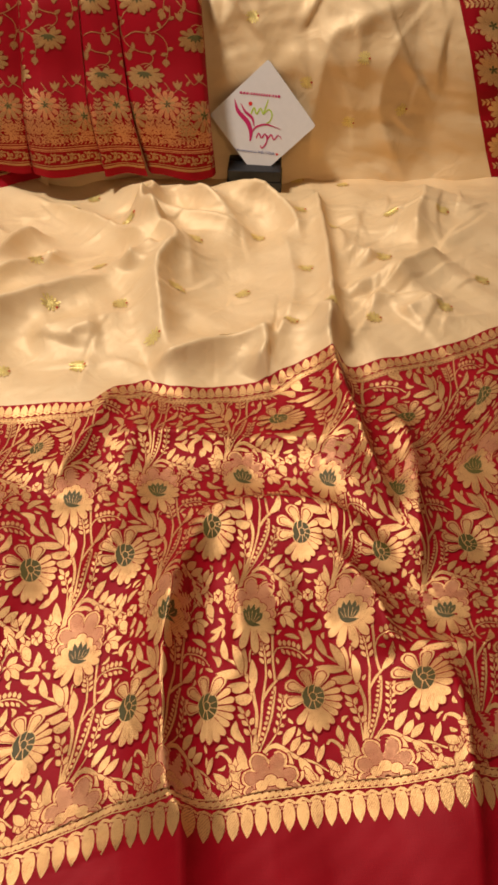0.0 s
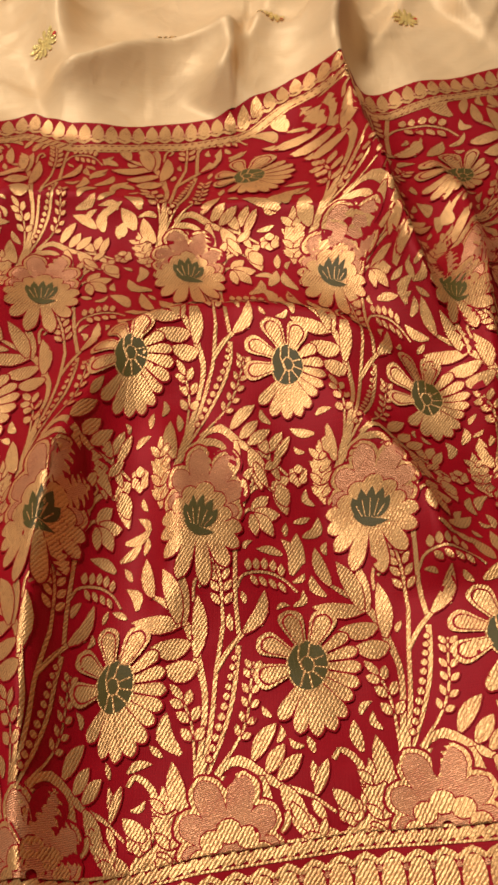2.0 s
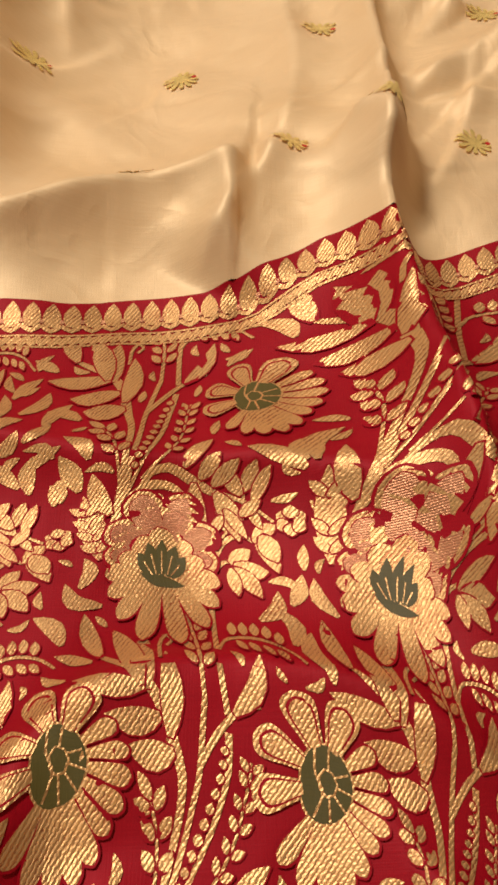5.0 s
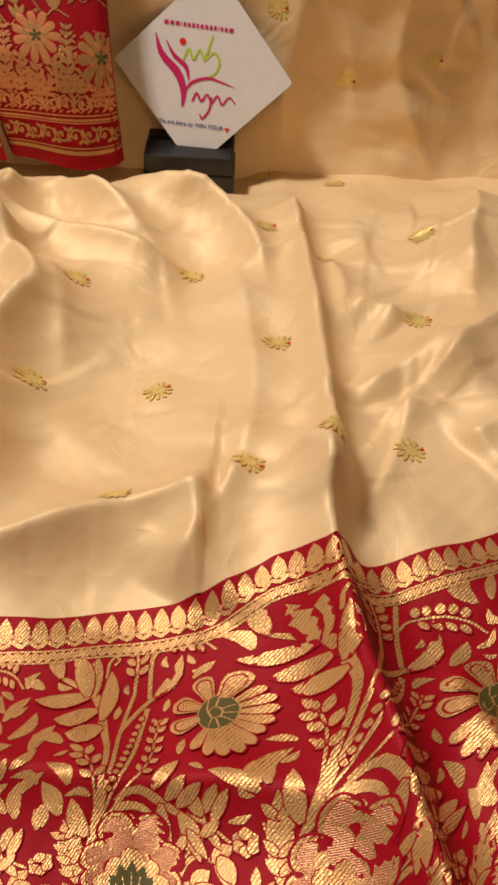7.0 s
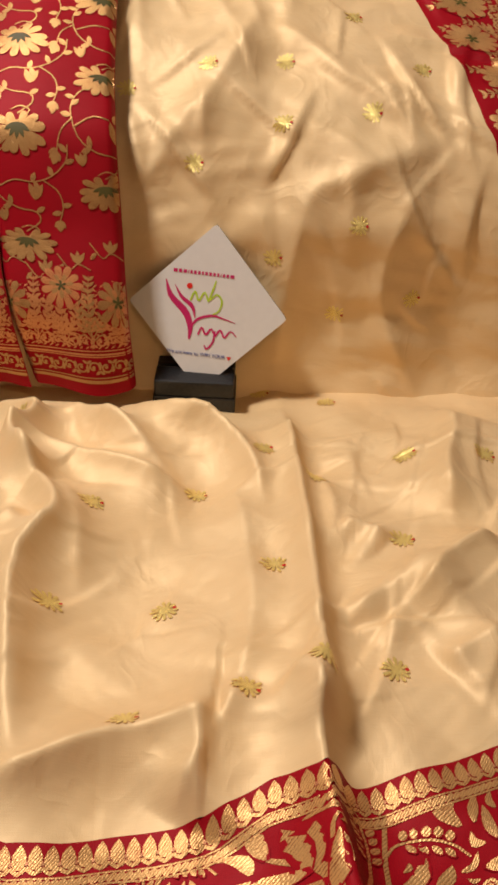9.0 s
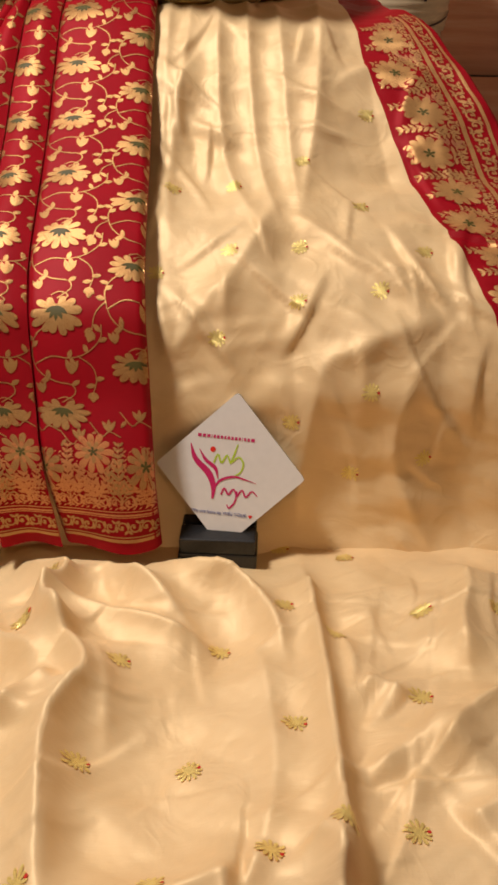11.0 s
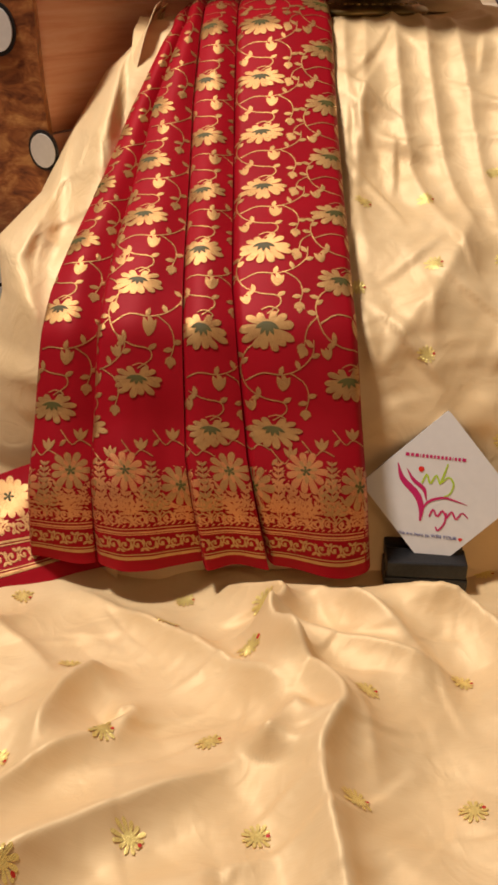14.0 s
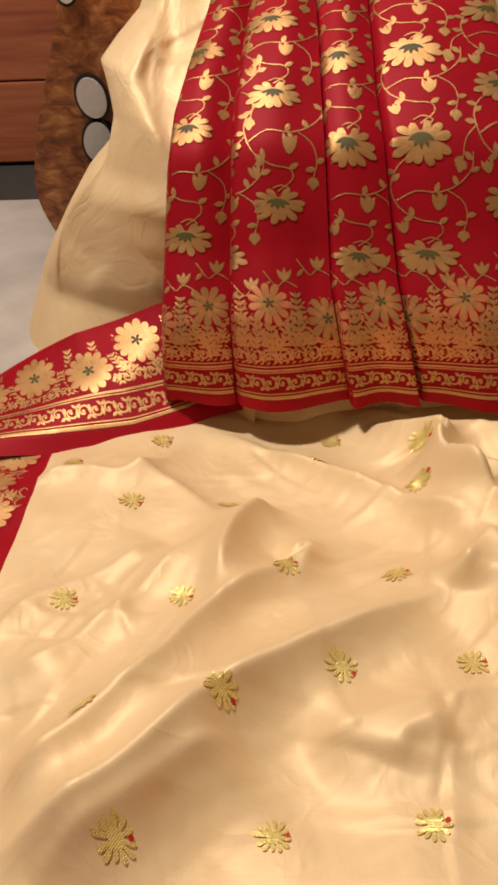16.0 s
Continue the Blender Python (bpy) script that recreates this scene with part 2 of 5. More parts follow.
# ---- cut-outs of the woven pattern ----
class Cut:
    def __init__(self):
        self.P, self.F, self.M = [], [], []
        self.o, self.r, self.s, self.flip = (0.0, 0.0), 0.0, 1.0, 1
        self.k = 1.0
        self.fat, self.squash, self.edge, self.count, self.rise = 1.0, 1.0, 0.0, 0, 0.0

    def at(self, x, y, deg=0.0, size=1.0, flip=1):
        self.o, self.r, self.s, self.flip = (x, y), radians(deg), size, flip
        return self

    def put(self, pts, lift):
        c, s = math.cos(self.r), math.sin(self.r)
        for (x, y), l in zip(pts, lift):
            x, y = x * self.s * self.flip, y * self.s * self.squash
            self.P.append((self.o[0] + c * x - s * y, self.o[1] + s * x + c * y, l * self.k + self.rise))

    def ribbon(self, pts, widths, mat=0, n=7, lift=0.0):
        p = smooth_line(pts, n)
        t = np.gradient(p, axis=0)
        t /= np.linalg.norm(t, axis=1)[:, None] + 1e-9
        nrm = np.stack([-t[:, 1], t[:, 0]], -1)
        w = np.interp(np.linspace(0, 1, n), np.linspace(0, 1, len(widths)), widths)[:, None] / 2
        k = len(self.P)
        row = np.concatenate([p - nrm * w, p, p + nrm * w], 1).reshape(-1, 2)
        self.put(row, [lift, lift + 0.0003, lift] * n)
        for i in range(n - 1):
            a = k + 3 * i
            self.F += [(a, a + 3, a + 4, a + 1), (a + 1, a + 4, a + 5, a + 2)]
            self.M += [mat, mat]

    def disc(self, x, y, rx, ry, deg=0.0, mat=0, n=12, lift=0.0):
        k = len(self.P)
        c, s = math.cos(radians(deg)), math.sin(radians(deg))
        rings = max(2, int(max(rx, ry) / 0.0030))
        if rings > 2:
            n = max(n, 24)
        pts = [(x, y)]
        for f in range(1, rings + 1):
            for i in range(n):
                u, v = f / rings * rx * math.cos(6.2832 * i / n), f / rings * ry * math.sin(6.2832 * i / n)
                pts.append((x + c * u - s * v, y + s * u + c * v))
        self.put(pts, [lift + 0.0002] * (1 + n * (rings - 1)) + [lift] * n)
        for i in range(n):
            j = (i + 1) % n
            self.F.append((k, k + 1 + i, k + 1 + j))
            self.M.append(mat)
            for f in range(rings - 1):
                q = k + 1 + f * n
                self.F.append((q + i, q + n + i, q + n + j, q + j))
                self.M.append(mat)

    def leaf(self, x, y, deg, length, width, mat=0, bend=0.0, n=6, lift=0.0):
        a = radians(deg)
        dx, dy = math.cos(a), math.sin(a)
        pts = [(x, y), (x + dx * length * 0.5 - dy * bend, y + dy * length * 0.5 + dx * bend), (x + dx * length, y + dy * length)]
        width *= 0.95 * self.fat
        shape = [width * 0.25, width * 0.85, width, width * 0.75, width * 0.05]
        if self.edge:
            self.count += 1
            lift += 0.0006 * (self.count % 5)
            tip = [(x - dx * self.edge, y - dy * self.edge), pts[1], (pts[2][0] + dx * self.edge, pts[2][1] + dy * self.edge)]
            self.ribbon(tip, [w + 2 * self.edge for w in shape], 3, n, lift + 0.0003)
            lift += 0.0006
        self.ribbon(pts, shape, mat, n, lift)

    def petal(self, x, y, deg, length, width, mat=0, n=8, lift=0.0):
        a = radians(deg)
        t = np.sin(np.linspace(0, 1.5708, max(n, 10)))
        pts = [(x + math.cos(a) * length * v, y + math.sin(a) * length * v) for v in t]
        w = np.interp(t, [0, 0.3, 0.55, 0.75, 0.88, 0.96, 1.0], [0.45, 0.68, 0.92, 1.0, 0.84, 0.5, 0.08]) * width
        self.ribbon(pts, list(w), mat, max(n, 10), lift)

    def sprig(self, pts, w, n, length, width, mat=0, pair=True, spread=50):
        self.ribbon(pts, [w, w * 0.6], mat, 10)
        p = smooth_line(pts, 40)
        for i in range(n):
            j = int(6 + 32 * (i + 0.5) / n)
            d = math.degrees(math.atan2(*(p[min(j + 1, 39)] - p[j - 1])[::-1]))
            size = 1.0 - 0.35 * i / n
            self.leaf(*p[j], d + spread, length * size, width * size, mat, 0, 5)
            if pair:
                self.leaf(*p[j], d - spread, length * size, width * size, mat, 0, 5)

    def comb(self, pts, w, n, length, width, side, mat=0):
        self.ribbon(pts, [w, w * 1.6, w * 1.3, w * 0.3], mat, 10)
        p = smooth_line(pts, 40)
        for i in range(n):
            j = int(10 + 28 * i / n)
            d = math.degrees(math.atan2(*(p[min(j + 1, 39)] - p[j - 1])[::-1]))
            self.leaf(*p[j], d + side * 75, length * (1 - 0.3 * abs(i / n - 0.4)), width, mat, 0, 5)

    def lobed(self, x, y, deg, length, mat=0):
        for da, l, w in ((0, 1.0, 0.34), (50, 0.72, 0.27), (-50, 0.72, 0.27)):
            a = radians(deg)
            f = 0.25 if abs(da) < 50 else 0.1
            self.leaf(x + math.cos(a) * length * f, y + math.sin(a) * length * f, deg + da, length * l * (0.8 if da else 0.85), length * w, mat, 0, 5)

    def build(self, name, place, parent, mats, label=""):
        P = np.array(self.P)
        v = np.stack(place(P[:, 0], P[:, 1], P[:, 2]), -1)
        me = mesh_of(name, v, self.F, mats, self.M, P[:, :2])
        ob = child(name, me, parent, label)
        if name in ("brocade_vine", "brocade_creeper", "woven_scroll", "woven_leaf", "hem_band", "border_edging", "brocade_leaf"):
            tagged(ob, kind="stuff")
        return ob


def daisy(c):
    """Daisy with an olive heart: broad outlined petals above, narrow ones to the side and below."""
    c.k = 1.2
    for a, l in ((150, 0.019), (192, 0.0185), (66, 0.0225), (106, 0.0215)):
        x, y = 0.0095 * math.cos(radians(a)), 0.013 * math.sin(radians(a))
        c.petal(x, y, a, l, 0.0140, 0, lift=0.0008)
        c.petal(x, y, a, l - 0.0022, 0.0105, 3, lift=0.0012)
        c.petal(x, y, a, l - 0.0034, 0.0085, 0, lift=0.0015)
    for a in (36, 15, -5, -24, -42):
        c.petal(0.010 * math.cos(radians(a)), 0.013 * math.sin(radians(a)), a, 0.0175, 0.0088, 3, lift=0.0004)
        c.petal(0.010 * math.cos(radians(a)), 0.013 * math.sin(radians(a)), a, 0.0165, 0.0070, 0, lift=0.0009)
    for a, l in ((-58, 0.021), (-73, 0.024), (-88, 0.025), (-104, 0.024), (-124, 0.021)):
        c.petal(0.008 * math.cos(radians(a)), 0.013 * math.sin(radians(a)), a, l + 0.001, 0.0092, 3, lift=0.0004)
        c.petal(0.008 * math.cos(radians(a)), 0.013 * math.sin(radians(a)), a, l, 0.0074, 0, lift=0.0009)
    c.disc(0, 0.0, 0.0108, 0.0150, -8, 0, 16, lift=0.0010)
    c.disc(0, 0.0, 0.0100, 0.0142, -8, 2, 16, lift=0.0014)
    for a, l in ((80, 0.013), (30, 0.0100), (-12, 0.010), (-50, 0.0115), (-85, 0.0135)):
        u, v = math.cos(radians(a)), math.sin(radians(a))
        c.ribbon([(0.0035 * u, 0.005 * v), (l * u, l * v)], [0.0008, 0.0008], 0, 3, 0.0019)
    c.ribbon([(-0.003, 0.013), (-0.0045, 0.003), (-0.002, -0.004), (-0.005, -0.012)], [0.0009, 0.0009], 0, 8, 0.0019)
    for i in range(7):
        a, q = 6.2832 * i / 7, 6.2832 * (i + 1) / 7
        c.ribbon([(0.0036 * math.cos(a), 0.005 * math.sin(a)), (0.0036 * math.cos(q), 0.005 * math.sin(q))], [0.0008, 0.0008], 0, 2, 0.0019)


def poppy(c, half=False):
    """Poppy: rosy outlined petals above, gold cups, an olive lotus heart, long gold petals below."""
    c.k = 1.2
    for a, l, w in ((172, 0.026, 0.0155), (8, 0.026, 0.0155), (138, 0.033, 0.0195), (42, 0.033, 0.0195), (106, 0.043, 0.0205), (74, 0.043, 0.0205)):
        x, y = 0.003 * math.cos(radians(a)), 0.003 * math.sin(radians(a))
        c.petal(x, y, a, l + 0.0015, w + 0.003, 3, 7, lift=0.0005)
        c.petal(x, y, a, l, w, 0, 7, lift=0.0008)
        c.petal(x, y, a, l - 0.0022, w - 0.0042, 3, 7, lift=0.0011)
        c.petal(x, y, a, l - 0.0028, w - 0.0052, 1, 7, lift=0.0014)
    for x, y, r in ((-0.0165, 0.000, 0.0055), (0.0165, 0.000, 0.0055), (-0.0098, 0.0085, 0.0062), (0.0098, 0.0085, 0.0062), (0.0, 0.0130, 0.0068)):
        c.disc(x, y, r + 0.0008, r + 0.0006, 0, 3, 10, 0.0017)
        c.disc(x, y, r, r * 0.95, 0, 0, 10, 0.0020)
    if half:
        return
    for a, l in ((-168, 0.024), (-146, 0.027), (-12, 0.025), (-34, 0.029), (-124, 0.033), (-56, 0.035), (-102, 0.041), (-79, 0.043)):
        x, y = 0.005 * math.cos(radians(a)), -0.003 + 0.005 * math.sin(radians(a))
        c.petal(x, y, a, l + 0.001, 0.0125, 3, 6, lift=0.0012)
        c.petal(x, y, a, l, 0.0105, 0, 6, lift=0.0016)
    c.disc(0, -0.003, 0.0115, 0.011, 0, 0, 12, 0.0021)
    for x, a, l, w in ((-0.0095, 117, 0.016, 0.0078), (0.0095, 63, 0.016, 0.0078), (-0.0055, 102, 0.021, 0.0080), (0.0055, 78, 0.021, 0.0080), (0.0, 90, 0.0225, 0.0075)):
        c.leaf(x * 0.5, -0.012, a, l + 0.0014, w + 0.0026, 0, lift=0.0024)
        c.leaf(x * 0.5, -0.012, a, l, w, 2, lift=0.0030)
        c.ribbon([(x * 0.5, -0.011), (x * 0.5 + 0.6 * l * math.cos(radians(a)), -0.012 + 0.6 * l * math.sin(radians(a)))], [0.0006, 0.0006], 0, 3, 0.0034)
    c.leaf(-0.010, -0.0095, -14, 0.022, 0.0070, 2, -0.003, lift=0.0030)


UNIT = 0.000135


def blade(c, x0, y0, x1, y1, width, bend=0.0):
    """A leaf from its foot to its tip."""
    c.leaf(x0, y0, math.degrees(math.atan2(y1 - y0, x1 - x0)), math.hypot(x1 - x0, y1 - y0), width, 0, bend, 6)


def pinnate(c, line, stem, pairs, length, width, spread=48, sides=(-1, 1), first=0.2):
    """A stem with rows of leaflets."""
    c.ribbon(line, [stem, stem * 0.8], 0, 12)
    p = smooth_line(line, 41)
    for i in range(pairs):
        j = int(40 * (first + (0.97 - first) * (i + 0.5) / pairs))
        d = math.degrees(math.atan2(*(p[min(j + 1, 40)] - p[j - 1])[::-1]))
        for f in sides:
            a = radians(d + f * 75)
            c.leaf(p[j][0] + math.cos(a) * stem * 0.9, p[j][1] + math.sin(a) * stem * 0.9, d + f * spread, length, width, 0, 0, 5)


def vine(c):
    """The climbing plant between two columns of flowers: acanthus, fern, beaded pod and a flowering branch."""
    # stems
    c.ribbon([(0, 0), (40, 130), (80, 270), (102, 390), (90, 490)], [20, 20, 18, 20, 26], 0, 14)
    c.ribbon([(0, 0), (55, 130), (110, 290), (150, 460), (185, 600)], [16, 16, 14, 14], 0, 14)
    c.ribbon([(145, 450), (200, 520), (270, 580), (330, 592)], [14, 17, 15, 6], 0, 10)
    c.ribbon([(240, 570), (240, 700), (252, 830), (256, 900)], [16, 15, 12], 0, 8)
    c.ribbon([(55, 110), (130, 230), (190, 350), (222, 460), (235, 530)], [9, 13, 15, 19], 0, 12)
    # acanthus
    c.ribbon([(88, 470), (76, 560), (34, 636), (-46, 700), (-95, 735)], [28, 34, 26, 18, 8], 0, 12)
    blade(c, 84, 480, -36, 484, 62, 14)
    blade(c, 62, 556, -82, 552, 58, 14)
    blade(c, 30, 620, -158, 646, 52, 10)
    blade(c, 22, 622, -38, 812, 58, -10)
    blade(c, 40, 614, 46, 784, 56, 8)
    blade(c, 80, 510, 98, 712, 52, -12)
    blade(c, -78, 722, -112, 872, 46, 10)
    c.ribbon([(82, 690), (86, 746), (106, 776), (122, 756), (104, 738)], [11, 11, 9], 0, 10)
    # fern
    pinnate(c, [(185, 590), (190, 740), (176, 850)], 12, 5, 46, 21, 40)
    # terminal leaf and comb
    blade(c, 258, 572, 352, 716, 44, -24)
    c.ribbon([(248, 730), (280, 776), (360, 786), (430, 756), (476, 704)], [9, 10, 8], 0, 12)
    for x, y in ((298, 792), (330, 796), (362, 796), (394, 788), (424, 770)):
        blade(c, x, y, x + 4, y + 42, 24)
    for x, y in ((306, 772), (340, 768), (376, 758), (410, 744)):
        blade(c, x, y, x + 22, y - 36, 20)
    # pod of beads
    for i in range(11):
        t = i / 10
        r = 21 - 7 * abs(t - 0.4)
        x, y = 92 + 124 * t + 8 * math.sin(3 * t), 195 + 295 * t
        c.leaf(x - 3, y - r / 2, 72, r * 1.15, r, 0, 0, 5)
    # beaded sprig and small fern at the foot
    pinnate(c, [(105, 150), (190, 230), (240, 310), (266, 410), (282, 470)], 8, 6, 34, 17, 40, first=0.25)
    pinnate(c, [(35, 100), (45, 210), (45, 310), (20, 390)], 9, 3, 48, 26, 42, first=0.4)
    blade(c, 24, 384, -14, 432, 24)
    blade(c, 0, 50, -30, 200, 52, 12)
    blade(c, 8, -10, 88, -6, 44, -6)
    # toothed spindle
    blade(c, -46, -110, -68, 136, 72)
    for k in range(4):
        for f in (-1, 1):
            blade(c, -54 - 4 * k, -80 + 48 * k, -54 - 4 * k + f * 46, -40 + 48 * k, 24)
    # comb at the root
    c.ribbon([(5, 10), (60, 90), (130, 125), (190, 120), (225, 80), (225, 25)], [12, 26, 32, 26, 18, 5], 0, 14)
    for x, y in ((100, 88), (146, 96), (188, 92)):
        blade(c, x, y, x + 24, y - 66, 26, 8)
    # flowering branch
    c.ribbon([(45, 40), (120, 150), (190, 180), (260, 130), (320, 90), (400, 60), (480, 0)], [8, 14, 30, 30, 20, 12, 8], 0, 16)
    blade(c, 236, 176, 330, 270, 44, 8)
    blade(c, 276, 136, 346, 206, 42)
    blade(c, 310, 112, 398, 172, 42)
    blade(c, 258, 126, 272, -40, 50, -10)
    blade(c, 318, 92, 374, -60, 56, 10)
    blade(c, 340, 40, 398, -50, 30)
    blade(c, 330, 20, 296, -34, 28)
    blade(c, 424, 56, 482, 148, 34)
    blade(c, 436, 62, 430, 150, 28)
    blade(c, 410, 40, 446, -20, 26)
    blade(c, 440, -40, 482, -120, 54)
    for i in range(6):
        a = radians(60 * i + 30)
        blade(c, 525 + 8 * math.cos(a), 8 * math.sin(a), 525 + 42 * math.cos(a), 42 * math.sin(a), 36)


def shoot(c):
    """The tall shoot between two poppies, with one broad lobed leaf and a curl."""
    c.ribbon([(0, 0), (18, 110), (60, 230), (120, 270), (170, 250)], [16, 18, 16, 10], 0, 12)
    c.ribbon([(50, 210), (45, 270), (66, 300), (86, 282), (70, 262)], [12, 11, 8], 0, 10)
    c.ribbon([(100, 262), (140, 330), (150, 420)], [12, 12, 6], 0, 8)
    c.ribbon([(24, 130), (70, 180), (120, 170)], [10, 12, 10], 0, 8)
    blade(c, 84, 178, 150, 226, 44)
    blade(c, 96, 172, 196, 160, 50, -8)
    blade(c, 92, 160, 160, 78, 48, 8)
    blade(c, 84, 160, 92, 78, 36)
    blade(c, 164, 252, 236, 300, 42, 8)
    blade(c, 172, 246, 226, 160, 46, 12)
    blade(c, 148, 400, 196, 476, 40)
    blade(c, 142, 390, 92, 466, 40)
    blade(c, 132, 330, 196, 372, 32)
    blade(c, 118, 300, 60, 352, 32)
    blade(c, 14, 90, -52, 160, 40, -8)
    blade(c, 10, 60, -60, 70, 36, 8)
    blade(c, 34, 170, -20, 240, 36)


def side_shoot(c):
    """The lower shoot that rises beside the poppies."""
    c.ribbon([(0, 0), (0.008, 0.016), (0.016, 0.028), (0.017, 0.044), (0.010, 0.052), (0.006, 0.048)], [0.0032, 0.0034, 0.003, 0.002], 0, 14)
    c.ribbon([(0.008, 0.014), (0.022, 0.024), (0.030, 0.030)], [0.002, 0.0045, 0.001], 0, 7)
    c.comb([(0.005, 0.006), (0.016, 0.016), (0.028, 0.016), (0.032, 0.006), (0.031, -0.002)], 0.0034, 4, 0.009, 0.0044, -1)
    c.leaf(0.001, 0.004, 128, 0.018, 0.008)
    c.leaf(0.012, 0.024, 130, 0.014, 0.007)
    c.leaf(0.016, 0.036, 40, 0.012, 0.006)
    c.lobed(-0.004, 0.014, 120, 0.014)


# ---- the lower cloth ----
BORDER_X = [-0.7, -0.293, -0.225, -0.18, -0.161, -0.123, -0.094, -0.062, -0.029, 0.004, 0.028, 0.045, 0.066, 0.085, 0.096, 0.108, 0.116, 0.146, 0.185, 0.217, 0.251, 0.312, 0.6]
BORDER_Y = [0.7, 0.721, 0.719, 0.714, 0.743, 0.76, 0.743, 0.744, 0.75, 0.753, 0.758, 0.766, 0.776, 0.775, 0.773, 0.784, 0.775, 0.784, 0.795, 0.807, 0.817, 0.846, 0.96]


def border_y(x):
    g = np.linspace(-0.75, 0.65, 701)
    v = np.interp(g, BORDER_X, BORDER_Y)
    k = np.exp(-np.linspace(-2, 2, 7) ** 2)
    v = np.convolve(np.pad(v, 3, mode="edge"), k / k.sum(), "valid")
    return np.interp(x, g, v)


NEAR_X = [-0.7, -0.193, -0.151, -0.107, -0.066, -0.036, 0.004, 0.073, 0.14, 0.183, 0.6]
NEAR_Y = [0.08, 0.219, 0.233, 0.248, 0.251, 0.252, 0.261, 0.27, 0.272, 0.273, 0.33]
FOLDS = []


def ridge(line, height, left, right):
    """One fold: its line, height, and width on the left and on the right of its way."""
    FOLDS.append((line, height, left, right))


# red end: the fold behind the upper flowers, then the long ones that run to the hem
ridge([(-0.17, 0.655), (-0.10, 0.662), (-0.03, 0.652), (0.04, 0.648), (0.085, 0.634), (0.115, 0.612)], 0.020, 0.045, 0.022)
ridge([(-0.075, 0.500), (-0.034, 0.545), (0.005, 0.560), (0.059, 0.553), (0.100, 0.530), (0.150, 0.475)], 0.018, 0.011, 0.050)
ridge([(-0.150, 0.760), (-0.182, 0.652), (-0.210, 0.572)], 0.020, 0.020, 0.040)
ridge([(-0.100, 0.735), (-0.127, 0.669), (-0.144, 0.587)], 0.010, 0.024, 0.020)
ridge([(-0.045, 0.540), (-0.066, 0.461), (-0.074, 0.378), (-0.066, 0.267), (-0.052, 0.228), (-0.050, 0.12)], 0.040, 0.014, 0.042)
ridge([(0.102, 0.87), (0.096, 0.800), (0.104, 0.720), (0.116, 0.652), (0.128, 0.587), (0.150, 0.521)], 0.050, 0.014, 0.034)
ridge([(0.160, 0.720), (0.176, 0.640), (0.170, 0.543), (0.164, 0.455)], 0.026, 0.014, 0.024)
ridge([(0.110, 0.400), (0.174, 0.392), (0.260, 0.398)], 0.014, 0.010, 0.025)
ridge([(0.170, 0.385), (0.178, 0.325), (0.176, 0.267), (0.170, 0.15)], 0.024, 0.012, 0.035)
ridge([(0.067, 0.514), (0.108, 0.455), (0.122, 0.430), (0.130, 0.385)], 0.020, 0.012, 0.026)
ridge([(-0.105, 0.620), (-0.136, 0.514), (-0.160, 0.45)], 0.012, 0.030, 0.016)
ridge([(-0.023, 0.500), (-0.008, 0.424), (-0.021, 0.340)], 0.012, 0.02, 0.020)
ridge([(-0.30, 0.60), (-0.25, 0.48), (-0.24, 0.36)], 0.016, 0.04, 0.03)
# long tube that runs from the sign to the border
ridge([(0.11, 0.79), (0.107, 0.833), (0.105, 0.883), (0.107, 0.961), (0.106, 1.07), (0.103, 1.182), (0.098, 1.295)], 0.042, 0.031, 0.014)
# broad swelling beside it
ridge([(0.035, 0.812), (0.056, 0.891), (0.056, 0.997), (0.042, 1.096)], 0.034, 0.086, 0.038)
# gathers that start under the pleats
ridge([(-0.233, 1.276), (-0.181, 1.252), (-0.123, 1.211), (-0.067, 1.163), (-0.004, 1.089)], 0.046, 0.025, 0.023)
ridge([(-0.192, 1.137), (-0.139, 1.132), (-0.083, 1.109), (-0.03, 1.086), (0.016, 1.069)], 0.034, 0.016, 0.030)
ridge([(-0.096, 1.246), (-0.031, 1.193), (0.031, 1.164), (0.063, 1.108), (0.075, 1.039)], 0.038, 0.021, 0.024)
ridge([(-0.059, 1.267), (-0.003, 1.196), (0.054, 1.188)], 0.021, 0.014, 0.016)
ridge([(-0.101, 0.791), (-0.111, 0.864), (-0.12, 0.949), (-0.099, 1.007), (-0.129, 1.064), (-0.165, 1.109)], 0.046, 0.034, 0.018)
ridge([(-0.075, 0.941), (-0.082, 1.013), (-0.105, 1.073)], 0.017, 0.023, 0.027)
# hollow above the border
ridge([(-0.12, 0.772), (-0.088, 0.783), (-0.041, 0.804), (0.013, 0.815), (0.033, 0.815)], 0.038, 0.034, 0.024)
ridge([(0.004, 0.757), (0.019, 0.785), (0.036, 0.818), (0.051, 0.85)], 0.029, 0.021, 0.035)
ridge([(0.079, 0.848), (0.093, 0.831), (0.108, 0.807)], 0.017, 0.014, 0.014)
# the flatter stretch beyond the tube
ridge([(0.236, 1.021), (0.24, 1.085), (0.263, 1.162), (0.259, 1.245)], 0.034, 0.032, 0.035)
ridge([(0.179, 0.917), (0.22, 0.968), (0.268, 1.006)], 0.025, 0.016, 0.035)
ridge([(0.129, 0.907), (0.163, 0.943), (0.214, 0.977)], 0.015, 0.016, 0.027)
ridge([(0.195, 0.869), (0.214, 0.88), (0.247, 0.896)], 0.017, 0.016, 0.027)
ridge([(0.135, 1.022), (0.155, 1.014), (0.176, 1.0)], 0.013, 0.009, 0.016)
ridge([(0.127, 1.114), (0.135, 1.051), (0.126, 0.982)], 0.017, 0.023, 0.016)
